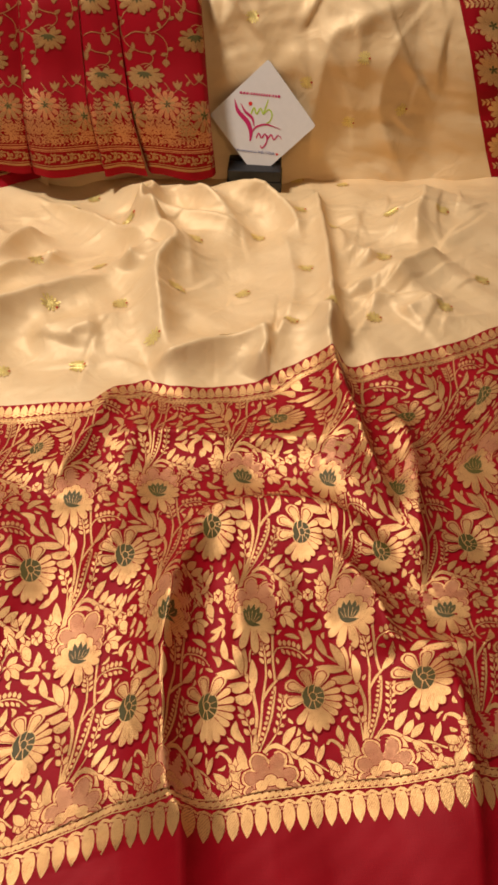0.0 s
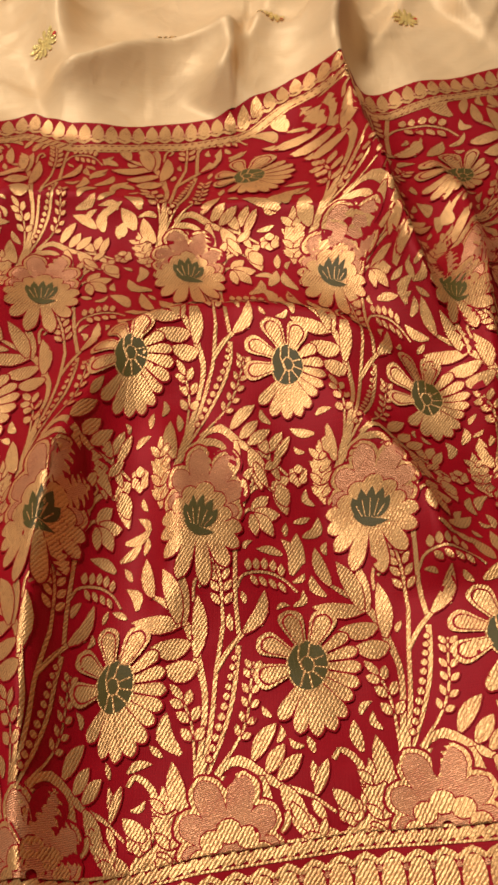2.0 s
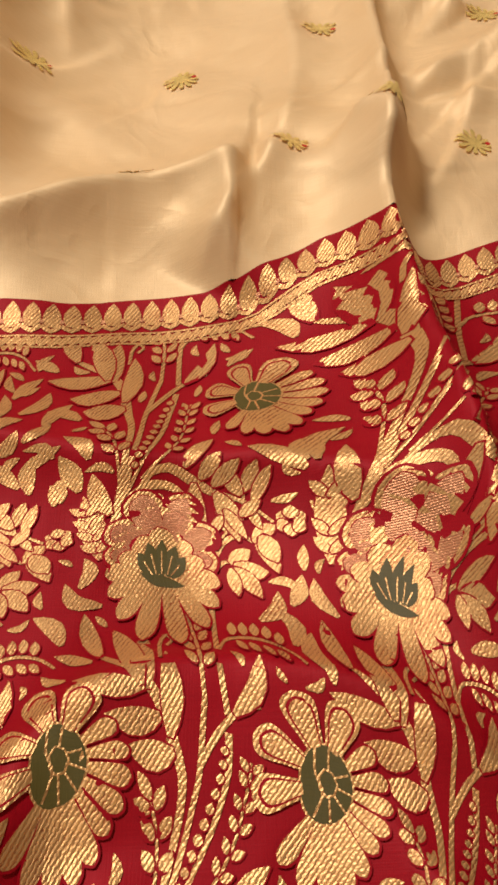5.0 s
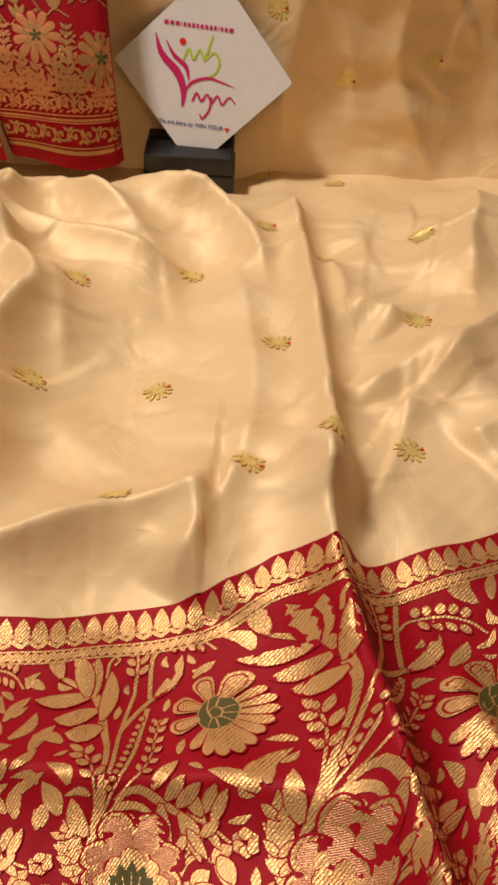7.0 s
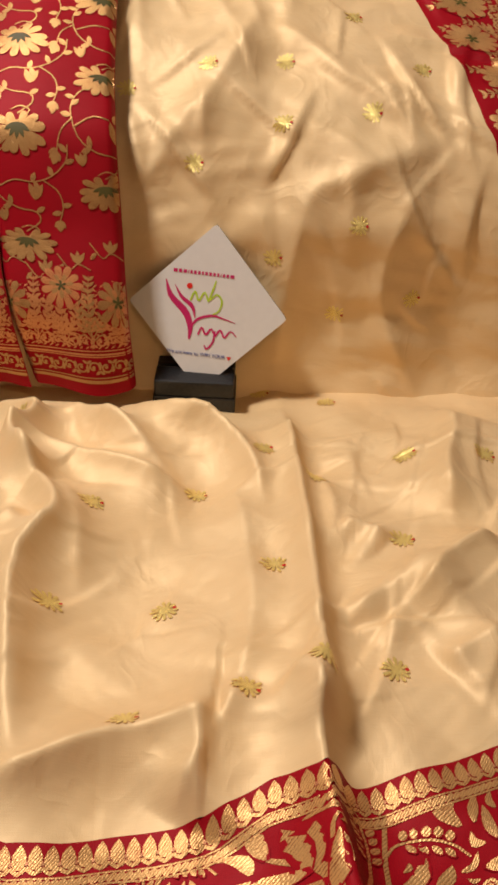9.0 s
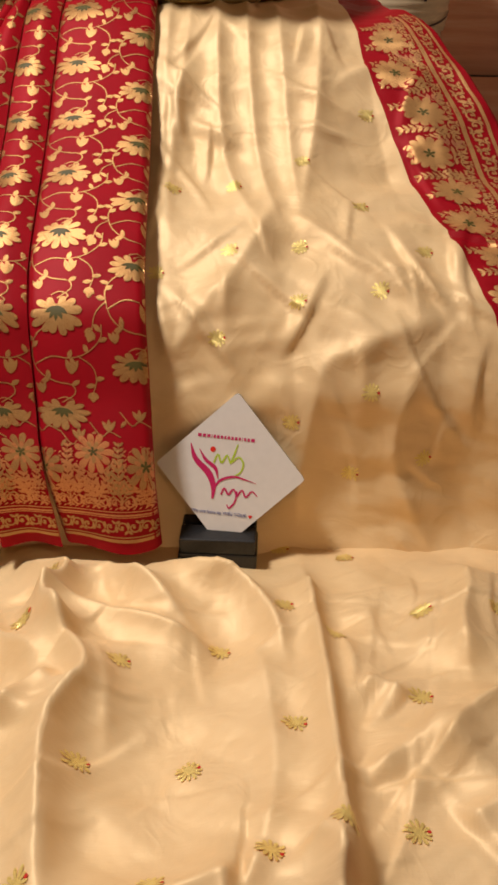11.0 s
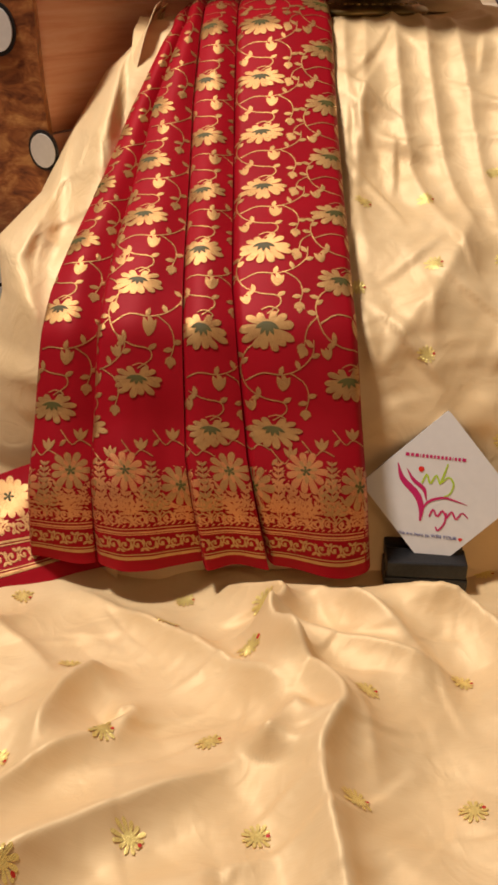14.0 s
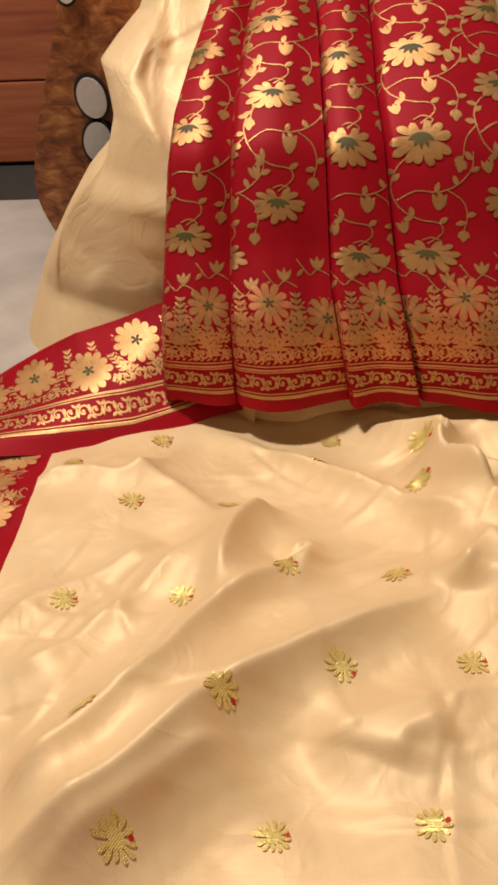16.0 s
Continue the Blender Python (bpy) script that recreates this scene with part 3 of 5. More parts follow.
ridge([(0.119, 1.293), (0.172, 1.316), (0.236, 1.312), (0.289, 1.292)], 0.021, 0.023, 0.019)
# slanting folds beside the foot border
ridge([(-0.477, 0.793), (-0.447, 0.809), (-0.411, 0.839), (-0.376, 0.886), (-0.349, 0.937), (-0.304, 0.983), (-0.273, 1.024)], 0.036, 0.030, 0.022)
ridge([(-0.471, 0.756), (-0.435, 0.765), (-0.397, 0.787), (-0.365, 0.823), (-0.332, 0.862), (-0.287, 0.894), (-0.218, 0.937), (-0.136, 0.993)], 0.046, 0.039, 0.024)
ridge([(-0.432, 0.744), (-0.39, 0.774), (-0.354, 0.809), (-0.32, 0.838)], 0.021, 0.023, 0.030)
ridge([(-0.343, 0.945), (-0.339, 1.019), (-0.324, 1.066), (-0.295, 1.102)], 0.034, 0.025, 0.020)
ridge([(-0.295, 1.015), (-0.277, 1.032), (-0.272, 1.022), (-0.286, 0.975)], 0.021, 0.016, 0.019)
ridge([(-0.395, 1.246), (-0.323, 1.204), (-0.243, 1.137), (-0.179, 1.073), (-0.124, 1.017)], 0.029, 0.021, 0.022)
ridge([(-0.236, 1.261), (-0.188, 1.217), (-0.144, 1.179), (-0.158, 1.126), (-0.135, 1.082), (-0.114, 1.066)], 0.046, 0.018, 0.019)
ridge([(-0.165, 0.957), (-0.151, 0.991), (-0.124, 1.017)], 0.029, 0.018, 0.027)
ridge([(-0.503, 0.887), (-0.457, 0.913), (-0.419, 0.955), (-0.377, 1.013), (-0.329, 1.075)], 0.021, 0.018, 0.030)
ridge([(-0.52, 0.943), (-0.477, 0.98), (-0.425, 1.019), (-0.396, 1.056)], 0.013, 0.016, 0.027)
ridge([(-0.541, 1.141), (-0.489, 1.152), (-0.439, 1.143), (-0.391, 1.2)], 0.013, 0.011, 0.019)
ridge([(-0.461, 1.182), (-0.424, 1.151), (-0.383, 1.122), (-0.338, 1.055)], 0.011, 0.011, 0.019)
ridge([(-0.226, 0.819), (-0.216, 0.84), (-0.186, 0.849)], 0.013, 0.023, 0.019)
ridge([(-0.281, 0.831), (-0.222, 0.857), (-0.152, 0.876)], 0.015, 0.034, 0.041)


def cloth_z(x, y):
    x, y = np.asarray(x, float), np.asarray(y, float)
    z = np.interp(y, [0.2, 0.55, 0.70, 0.75, 0.95, 1.10, 1.20, 1.28, 1.33], [0.0, -0.004, -0.018, -0.018, -0.036, -0.046, -0.055, -0.062, -0.073])
    beyond = 1 / (1 + np.exp(-(x - 0.135) / 0.012))
    z = z + 0.020 * beyond * np.interp(y, [0.3, 0.5, 0.70, 0.85, 1.15, 1.25], [0.6, 0.1, 0.0, 1.0, 1.0, 0.3])
    red = 1 / (1 + np.exp((y - 0.72) / 0.02))
    calm = np.clip((1.23 - y) / 0.06, 0, 1)
    z = z + 0.0012 * wrinkle(x, y, 3, 0.11) + 0.0005 * wrinkle(x, y, 8, 0.04) + red * 0.007 * (creases(x, y, 12, 0.14) + 0.6)
    z = z + (1 - red) * (0.016 * (creases(x, y, 2, 0.25) + 0.6) + 0.0075 * (creases(x, y, 31, 0.12) + 0.6))
    z = z + (1 - red) * calm * (crumple(x, y, 5, 70, -0.5, 0.34, 0.78, 1.23, 0.6, 0.0034) + crumple(x, y, 19, 30, 0.14, 0.34, 0.84, 1.23, 0.9, 0.0044))
    for pts, h, wl, wr in FOLDS:
        z = z + fold(x, y, pts, h, wl, wr) * np.clip((1.25 - y) / 0.08, 0.15, 1)
    return z


def on_cloth(x, y, lift=0.0):
    return x, y, cloth_z(x, y) + lift


def on_pattern(x, y, lift):
    return x, y, cloth_z(x, y) + 0.0005 + 0.19 * lift


def between(x0, x1, lo, hi, step):
    xs = np.linspace(x0, x1, int((x1 - x0) / step) + 1)
    t = np.linspace(0, 1, int((np.max(hi(xs) - lo(xs))) / step) + 1)
    A = np.repeat(xs[:, None], len(t), 1)
    return A, lo(xs)[:, None] * (1 - t) + hi(xs)[:, None] * t


saree = tagged(empty("saree", (0, 0.8, -0.07)), "cream silk saree with red and gold brocade over a low stand", "saree")
LEFT = -0.525
A, B = between(LEFT, 0.56, border_y, lambda x: x * 0 + 1.36, 0.0027)
body = sheet("body_cloth", A, B, on_cloth, CREAM, saree, "crumpled cream silk body with small gold motifs")
A, B = between(LEFT, 0.56, lambda x: x * 0 - 0.25, border_y, 0.0036)
pallu = sheet("pallu", A, B, on_cloth, RED, saree, "red silk end piece woven with gold flowers")
A, B = between(-0.655, LEFT, lambda x: x * 0 + 0.4, lambda x: x * 0 + 1.26, 0.005)
selvage = sheet("side_border", A, B, on_cloth, RED, saree, "red selvage border with gold flowers")

# flower lattice: rows of (column, x, y)
ROWS_OF = []


def lattice_row(row, *places):
    ROWS_OF.append((row, places))


lattice_row(0.00, (-4, -0.281, 0.218), (-3, -0.189, 0.238), (-2, -0.093, 0.264), (-1, -0.029, 0.271), (0, 0.064, 0.282), (1, 0.159, 0.291), (2.5, 0.299, 0.336))
lattice_row(0.75, (-4, -0.281, 0.284), (-3, -0.189, 0.304), (-2, -0.101, 0.330), (-1, -0.037, 0.337), (0, 0.056, 0.348), (1, 0.151, 0.357), (2.5, 0.291, 0.402))
lattice_row(1.75, (-3.5, -0.244, 0.368), (-2.5, -0.152, 0.388), (-1.5, -0.073, 0.418), (-0.5, 0.003, 0.428), (0.5, 0.093, 0.434), (1.5, 0.184, 0.436), (3, 0.324, 0.481))
lattice_row(2.75, (-4, -0.304, 0.459), (-3, -0.212, 0.479), (-2, -0.120, 0.489), (-1, -0.037, 0.526), (0, 0.053, 0.518), (1, 0.129, 0.493), (2, 0.219, 0.511), (3.5, 0.359, 0.556))
lattice_row(3.75, (-3.5, -0.276, 0.553), (-2.5, -0.184, 0.573), (-1.5, -0.097, 0.585), (-0.5, -0.007, 0.611), (0.5, 0.084, 0.592), (1.5, 0.150, 0.567), (2.5, 0.244, 0.627), (4, 0.384, 0.672))
lattice_row(4.75, (-4, -0.326, 0.622), (-3, -0.234, 0.642), (-2, -0.144, 0.655), (-1, -0.069, 0.662), (0, 0.031, 0.686), (1, 0.184, 0.695), (2, 0.278, 0.734), (3.5, 0.418, 0.779))
lattice_row(5.75, (-4, -0.326, 0.707), (-3, -0.234, 0.727), (-2, -0.144, 0.740), (-1, -0.069, 0.747), (0, 0.031, 0.771), (1, 0.184, 0.780), (2, 0.278, 0.819), (3.5, 0.418, 0.864))
CELL = 0.092


def lattice(k, r):
    """The place in the cloth of column k and row r of the woven pattern."""
    k, r = np.asarray(k, float), np.asarray(r, float)
    rs = np.array([row[0] for row in ROWS_OF])
    xs = np.stack([np.interp(k, [c[0] for c in row[1]], [c[1] for c in row[1]]) for row in ROWS_OF])
    ys = np.stack([np.interp(k, [c[0] for c in row[1]], [c[2] for c in row[1]]) for row in ROWS_OF])
    j = np.clip(np.searchsorted(rs, r) - 1, 0, len(rs) - 2)
    t = (r - rs[j]) / (rs[j + 1] - rs[j])
    i = np.arange(k.size).reshape(k.shape)
    xs, ys = xs.reshape(len(rs), -1), ys.reshape(len(rs), -1)
    pick = lambda v, q: v[q.ravel(), i.ravel()].reshape(k.shape)
    return pick(xs, j) * (1 - t) + pick(xs, j + 1) * t, pick(ys, j) * (1 - t) + pick(ys, j + 1) * t


def on_pallu(a, b, lift):
    x, y = lattice(a / CELL, b / CELL)
    y = np.minimum(y, border_y(x) - 0.028)
    y = np.maximum(y, np.interp(x, NEAR_X, NEAR_Y) + 0.003)
    return on_pattern(x, y, lift)


METALS = [GOLD, PINK, GREEN, RED]
DIMMED_METALS = [DIMMED_GOLD, PINK, GREEN, RED]
rnd = random.Random(4)


class Field:
    """Which spots of the pattern's own plane are already woven with gold."""

    def __init__(self, x0, x1, y0, y1, cell):
        self.x0, self.y0, self.cell = x0, y0, cell
        self.full = np.zeros((int((x1 - x0) / cell) + 1, int((y1 - y0) / cell) + 1), bool)

    def spots(self, p):
        i = ((p[:, 0] - self.x0) / self.cell).astype(int)
        j = ((p[:, 1] - self.y0) / self.cell).astype(int)
        return np.clip(i, 0, self.full.shape[0] - 1), np.clip(j, 0, self.full.shape[1] - 1)

    def mark(self, c):
        P = np.array(c.P)[:, :2]
        q = np.array([f if len(f) == 4 else (*f, f[0]) for f in c.F])
        for u in (0.08, 0.36, 0.64, 0.92):
            for v in (0.08, 0.36, 0.64, 0.92):
                p = (P[q[:, 0]] * (1 - u) + P[q[:, 1]] * u) * (1 - v) + (P[q[:, 3]] * (1 - u) + P[q[:, 2]] * u) * v
                self.full[self.spots(p)] = True


field = Field(-4.6 * CELL, 4.6 * CELL, -0.3 * CELL, 6.4 * CELL, 0.0006)


def weave(c, name):
    field.mark(c)
    c.build(name, on_pallu, pallu, METALS)


BARE = ((-2, 4.75), (-1, 4.75))
for row, kind in ((0.75, "A"), (1.75, "B"), (2.75, "A"), (3.75, "B"), (4.75, "A")):
    for k in range(-4, 4):
        c = Cut()
        if (k, row) in BARE:
            continue
        if kind == "A":
            c.at(k * CELL, row * CELL, rnd.uniform(-4, 4), 0.94 if row < 4 else 0.76)
            c.rise = 0.0036
            daisy(c)
            weave(c, "brocade_daisy")
        else:
            c.at((k + 0.5) * CELL, row * CELL, -8 + rnd.uniform(-4, 4), 0.86, 0.92)
            c.rise = 0.0036
            poppy(c)
            weave(c, "brocade_poppy")
for k in range(-4, 4):
    c = Cut().at((k + 0.5) * CELL, -0.14 * CELL, 0, 0.80)
    c.rise = 0.0036
    poppy(c, True)
    weave(c, "brocade_poppy")
for row in (0.75, 2.75, 4.75):
    for k in range(-4, 4):
        c = Cut().at((k - 0.69) * CELL, (row - 0.76) * CELL, 0, UNIT)
        c.squash, c.edge, c.fat = 1.18, 4.0, 1.25
        vine(c)
        if row < 1:
            c.at((k - 1.02) * CELL, (row - 1.03) * CELL)
            c.squash, c.edge, c.fat = 1.0, 0.0005, 1.1
            side_shoot(c)
        weave(c, "brocade_vine")
for row in (1.75, 3.75):
    for k in range(-4, 4):
        c = Cut().at((k + 0.68 - 1) * CELL, (row - 0.30) * CELL, 0, UNIT)
        c.squash, c.edge, c.fat = 1.18, 4.0, 1.25
        shoot(c)
        weave(c, "brocade_vine")


def fill_leaves(field, tries, seed):
    """Curled leaves, toothed leaves and buds grown into whatever ground is still bare, the largest first."""
    r = random.Random(seed)
    grown = Cut()
    side = np.linspace(-1, 1, 5)
    for size, count in tries:
        for _ in range(count):
            x, y = r.uniform(-3.6, 3.6) * CELL, r.uniform(-0.28, 5.9) * CELL
            i, j = field.spots(np.array([(x, y)]))
            if field.full[i[0], j[0]]:
                continue
            a, bend = radians(r.uniform(10, 170)), r.uniform(-0.28, 0.28)
            length = size * r.uniform(0.85, 1.15)
            width = length * (0.40 if size > 0.008 else 0.44)
            dx, dy = math.cos(a), math.sin(a)
            t = np.linspace(-0.04, 1.04, 9)
            arch = bend * length * 4 * t * (1 - t)
            mx, my = x + dx * length * t - dy * arch, y + dy * length * t + dx * arch
            w = (width / 2 * np.sin(np.clip(t, 0.1, 0.9) * 3.1416) ** 0.6 + 0.0006)[:, None] * side
            p = np.stack([mx[:, None] - dy * w, my[:, None] + dx * w], -1).reshape(-1, 2)
            if field.full[field.spots(p)].any():
                continue
            fx, fy = lattice(np.array([x / CELL]), np.array([(y + dy * length * 0.5) / CELL]))
            if not near_line(fx[0]) + 0.008 < fy[0] < border_y(fx[0]) - 0.030:
                continue
            field.full[field.spots(p)] = True
            grown.leaf(x, y, math.degrees(a), length, width, 0, bend * length, 7)
    return grown


near_line = lambda x: float(np.interp(x, NEAR_X, NEAR_Y))
leaves = fill_leaves(field, ((0.020, 7000), (0.015, 10000), (0.011, 14000), (0.0075, 18000)), 11)
leaves.build("brocade_leaf", on_pallu, pallu, METALS)


def edging(c, x0, x1, line, up, drop, step):
    """A braid, a row of arches and a row of leaf-shaped drops along a line."""
    n = int((x1 - x0) / step)
    for i in range(n):
        a, b = x0 + i * step, x0 + (i + 1) * step
        m = (a + b) / 2
        ya, yb, ym = line(a), line(b), line(m)
        for k in range(2):
            q = a + (k + 0.5) * step / 2
            c.ribbon([(q - step * 0.30, line(q) - 0.0022), (q + step * 0.30, line(q) + 0.0022)], [0.0030, 0.0040, 0.0030], 0, 3)
        c.ribbon([(a, ya - up * 0.0034), (b, yb - up * 0.0034)], [0.0012, 0.0012], 0, 2)
        c.ribbon([(a, ya + up * 0.0034), (b, yb + up * 0.0034)], [0.0010, 0.0010], 0, 2)
        c.ribbon([(a, ya + up * 0.0095), (m, ym + up * 0.0062), (b, yb + up * 0.0095)], [0.0022, 0.0026, 0.0022], 0, 5)
        c.disc(a, ya + up * 0.0118, 0.0012, 0.0014, 0, 1, 6)
        c.ribbon([(m, ym + up * 0.0085), (m, ym + up * (0.0085 + drop * 0.45)), (m, ym + up * (0.0085 + drop))], [step * 0.5, step * 0.86, step * 0.94, step * 0.70, 0.0004], 0, 6)


c = Cut()
edging(c, -0.50, 0.50, near_line, -1, 0.022, 0.0112)
c.build("border_edging", on_pattern, pallu, METALS, "gold braid with a row of leaf-shaped drops")
far_line = lambda x: float(border_y(x)) - 0.0240
c = Cut()
edging(c, -0.52, 0.50, far_line, 1, 0.0138, 0.0094)
c.build("border_edging", on_pattern, pallu, METALS, "gold braid with a row of leaf-shaped drops")


def buti(c):
    """Small gold sprig of slim petals with one red dot."""
    for a, l in ((20, 0.0085), (-20, 0.0085), (50, 0.0105), (-50, 0.0105), (80, 0.010), (-80, 0.010), (110, 0.0095), (-110, 0.0095), (138, 0.011), (-138, 0.011), (163, 0.012), (-163, 0.012)):
        l *= rnd.uniform(0.85, 1.1)
        c.petal(0.0030 * math.cos(radians(a)) - 0.002, 0.0026 * math.sin(radians(a)), a, l, 0.0035, 0, 6)
    for q in range(8):
        c.petal(-0.002, 0.0, 45 * q + 10, 0.0052, 0.0034, 0, 6, 0.0004)
    c.disc(0.0072, -0.0005, 0.0019, 0.0019, 0, 1, 8, 0.0008)


BUTIS = [(-0.073, 1.043), (0.016, 1.075), (-0.092, 0.927), (-0.006, 0.928), (-0.026, 0.818), (0.153, 1.248), (0.212, 1.12), (0.19, 1.002), (0.162, 0.866), (0.126, 1.094), (0.078, 1.13), (0.082, 1.272), (0.079, 0.963), (0.054, 0.837), (0.105, 0.844), (0.286, 1.114), (-0.162, 1.178), (0.267, 1.314), (-0.494, 1.167)]
BUTIS += [(-0.428, 1.105), (-0.342, 1.107), (-0.413, 1.212), (-0.244, 1.223), (-0.255, 1.162), (-0.174, 1.106), (-0.461, 0.975), (-0.368, 0.964), (-0.29, 0.994), (-0.204, 0.994), (-0.253, 0.888), (-0.165, 0.896), (-0.331, 0.855), (-0.417, 0.846), (-0.384, 0.762), (-0.298, 0.778), (-0.206, 0.784), (-0.116, 0.82), (0.253, 0.879), (0.314, 0.947)]
for x, y in BUTIS:
    c = Cut().at(x, y, rnd.uniform(-22, 22), 0.84)
    c.rise = 0.0034
    buti(c)
    c.build("buti_motif", on_pattern, body, [BRIGHT, REDDOT])


# ---- the drape over the stand ----
class Profile:
    """A way up the stand in y and z, by its length from the bottom."""

    def __init__(self, ys, zs, soft):
        y = np.interp(np.linspace(0, len(ys) - 1, 900), range(len(ys)), ys)
        z = np.interp(np.linspace(0, len(zs) - 1, 900), range(len(zs)), zs)
        s = np.concatenate([[0], np.cumsum(np.hypot(np.diff(y), np.diff(z)))])
        g = np.linspace(0, s[-1], 900)
        y, z = np.interp(g, s, y), np.interp(g, s, z)
        k = np.exp(-np.linspace(-2, 2, soft) ** 2)
        k /= k.sum()
        h = soft // 2
        ext = lambda v: np.convolve(np.concatenate([v[0] + (v[0] - v[1:h + 1][::-1]), v, v[-1] + (v[-1] - v[-h - 1:-1][::-1])]), k, "valid")
        self.s, self.y, self.z = g, ext(y), ext(z)
        dy, dz = np.gradient(self.y, g), np.gradient(self.z, g)
        l = np.hypot(dy, dz)
        self.ny, self.nz = -dz / l, dy / l

    def at(self, s, off):
        f = lambda v: np.interp(s, self.s, v)
        return f(self.y) + f(self.ny) * off, f(self.z) + f(self.nz) * off

    def way(self, y):
        return float(self.s[np.argmax(self.y >= y)])


UP = Profile([1.22, 1.268, 1.296, 1.310, 1.318, 1.362, 1.446, 1.569, 1.66, 1.75, 1.81, 1.92, 2.06, 2.10, 2.11],
             [-0.105, -0.075, -0.030, 0.029, 0.118, 0.190, 0.243, 0.298, 0.385, 0.450, 0.468, 0.474, 0.470, 0.42, 0.20], 51)
way = UP.way
INNER_S = [way(v) for v in (1.21, 1.337, 1.416, 1.514, 1.619, 1.694, 1.83, 2.05)]
INNER_X = [0.42, 0.325, 0.292, 0.258, 0.219, 0.191, 0.175, 0.17]
OUTER_S = [way(v) for v in (1.21, 1.628, 1.666, 1.719, 1.794, 1.83, 2.05)]
OUTER_X = [0.53, 0.356, 0.333, 0.302, 0.262, 0.24, 0.23]
RISE = [
    ([(-0.066, way(1.95)), (-0.066, way(1.66)), (-0.072, way(1.44))], 0.010, 0.008, 0.018),
    ([(-0.034, way(1.98)), (-0.040, way(1.72)), (-0.056, way(1.56)), (-0.05, way(1.42))], 0.012, 0.012, 0.016),
    ([(0.004, way(1.98)), (0.000, way(1.72)), (0.012, way(1.58)), (0.052, way(1.46))], 0.018, 0.012, 0.016),
    ([(0.036, way(1.98)), (0.040, way(1.70)), (0.054, way(1.57)), (0.082, way(1.45))], 0.018, 0.012, 0.018),
    ([(0.072, way(1.98)), (0.082, way(1.70)), (0.094, way(1.56)), (0.10, way(1.47))], 0.014, 0.014, 0.014),
    ([(0.136, way(1.98)), (0.132, way(1.70)), (0.116, way(1.58)), (0.10, way(1.48))], 0.016, 0.018, 0.014),
    ([(0.076, way(1.51)), (0.034, way(1.422)), (-0.030, way(1.355))], 0.018, 0.02, 0.025),
    ([(0.080, way(1.495)), (0.151, way(1.439)), (0.262, way(1.354))], 0.020, 0.030, 0.014),
    ([(0.268, way(1.370)), (0.164, way(1.345)), (0.118, way(1.327)), (0.094, way(1.29))], 0.014, 0.022, 0.014),
    ([(0.232, way(1.345)), (0.203, way(1.312)), (0.26, way(1.27))], 0.018, 0.014, 0.022),
    ([(-0.066, way(1.410)), (-0.044, way(1.345)), (-0.010, way(1.375))], 0.012, 0.014, 0.014),
    ([(0.06, way(1.335)), (0.09, way(1.315)), (0.105, way(1.26))], 0.010, 0.02, 0.02),
]


def drape_off(x, s):
    o = 0.019 * (creases(x, s, 9, 0.20) + 0.6) + 0.006 * (creases(x, s, 14, 0.10) + 0.6) + np.clip(np.maximum((x - 0.115) / 0.05, (s - 0.27) / 0.06), 0, 1) * crumple(x, s, 23, 70, -0.10, 0.30, 0.04, way(1.75), 1.9, 0.0074) + 0.0012 * wrinkle(x * 1.0, s * 0.7, 21, 0.12) + 0.001 * wrinkle(x, s, 5, 0.045)
    for pts, h, wl, wr in RISE:
        o = o + fold(x, s, pts, h * 0.72, wl * 1.2, wr * 1.1)
    return o


def on_drape(x, s, lift=0.0):
    y, z = UP.at(s, drape_off(x, s) + lift)
    return x, y, z


S = np.linspace(0.0, way(2.105), 260)


def strip(x0, x1, n):
    t = np.linspace(0, 1, n)[:, None]
    return np.interp(S, *x0)[None, :] * (1 - t) + np.interp(S, *x1)[None, :] * t, np.repeat(S[None, :], n, 0)


drape = sheet("front_drape", *strip(((0, 1), (-0.34, -0.34)), (INNER_S, INNER_X), 190), on_drape, CREAM, saree, "cream silk drape falling over the stand")
edge_band = sheet("wide_border", *strip((INNER_S, INNER_X), (OUTER_S, OUTER_X), 40), on_drape, RED, saree, "wide red border with dense gold flowers")
A, B = strip((OUTER_S, OUTER_X), (OUTER_S, [v + 0.12 for v in OUTER_X]), 20)
F = np.linspace(0, 1, 20)[:, None] + 0 * A


def hang(a, s):
    y, z = UP.at(s, drape_off(a, s) * (1 - F))
    return a - 0.09 * F ** 1.5, y + 0.03 * F, np.maximum(z - 0.16 * F ** 1.3, -0.06)


sheet("border_fall", A, B, hang, RED, saree)
for x, y in [(0.029, 1.535), (0.025, 1.430), (0.112, 1.572), (0.012, 1.350), (0.094, 1.3155), (0.163, 1.309), (-0.044, 1.53), (-0.058, 1.412),
             (0.196, 1.632), (0.180, 1.508), (0.105, 1.444), (0.101, 1.378), (0.193, 1.39), (0.180, 1.322), (0.245, 1.3115), (0.248, 1.440)]:
    c = Cut().at(x - 0.004, way(y), rnd.uniform(-18, 18), 0.78)
    buti(c)
    c.build("buti_motif", lambda a, b, l: on_drape(a, b, 0.5 * l + 0.0006), drape, [BRIGHT, REDDOT])


def rosette(c, petals=13, r=0.026, heart=0.006, mat=0):
    for i in range(petals):
        a = 360 * i / petals + 5
        c.petal(0.005 * math.cos(radians(a)), 0.005 * math.sin(radians(a)), a, r * (0.74 + 0.08 * (i % 2)), r * 0.34, mat, 8, 0.0008)
    c.disc(0, 0, heart * 1.35, heart * 1.25, 0, mat, 10, 0.0011)
    for a in (0, 72, 144, 216, 288):
        c.petal(0, 0, a, heart * 1.1, heart * 0.55, 2, 8, 0.0016)


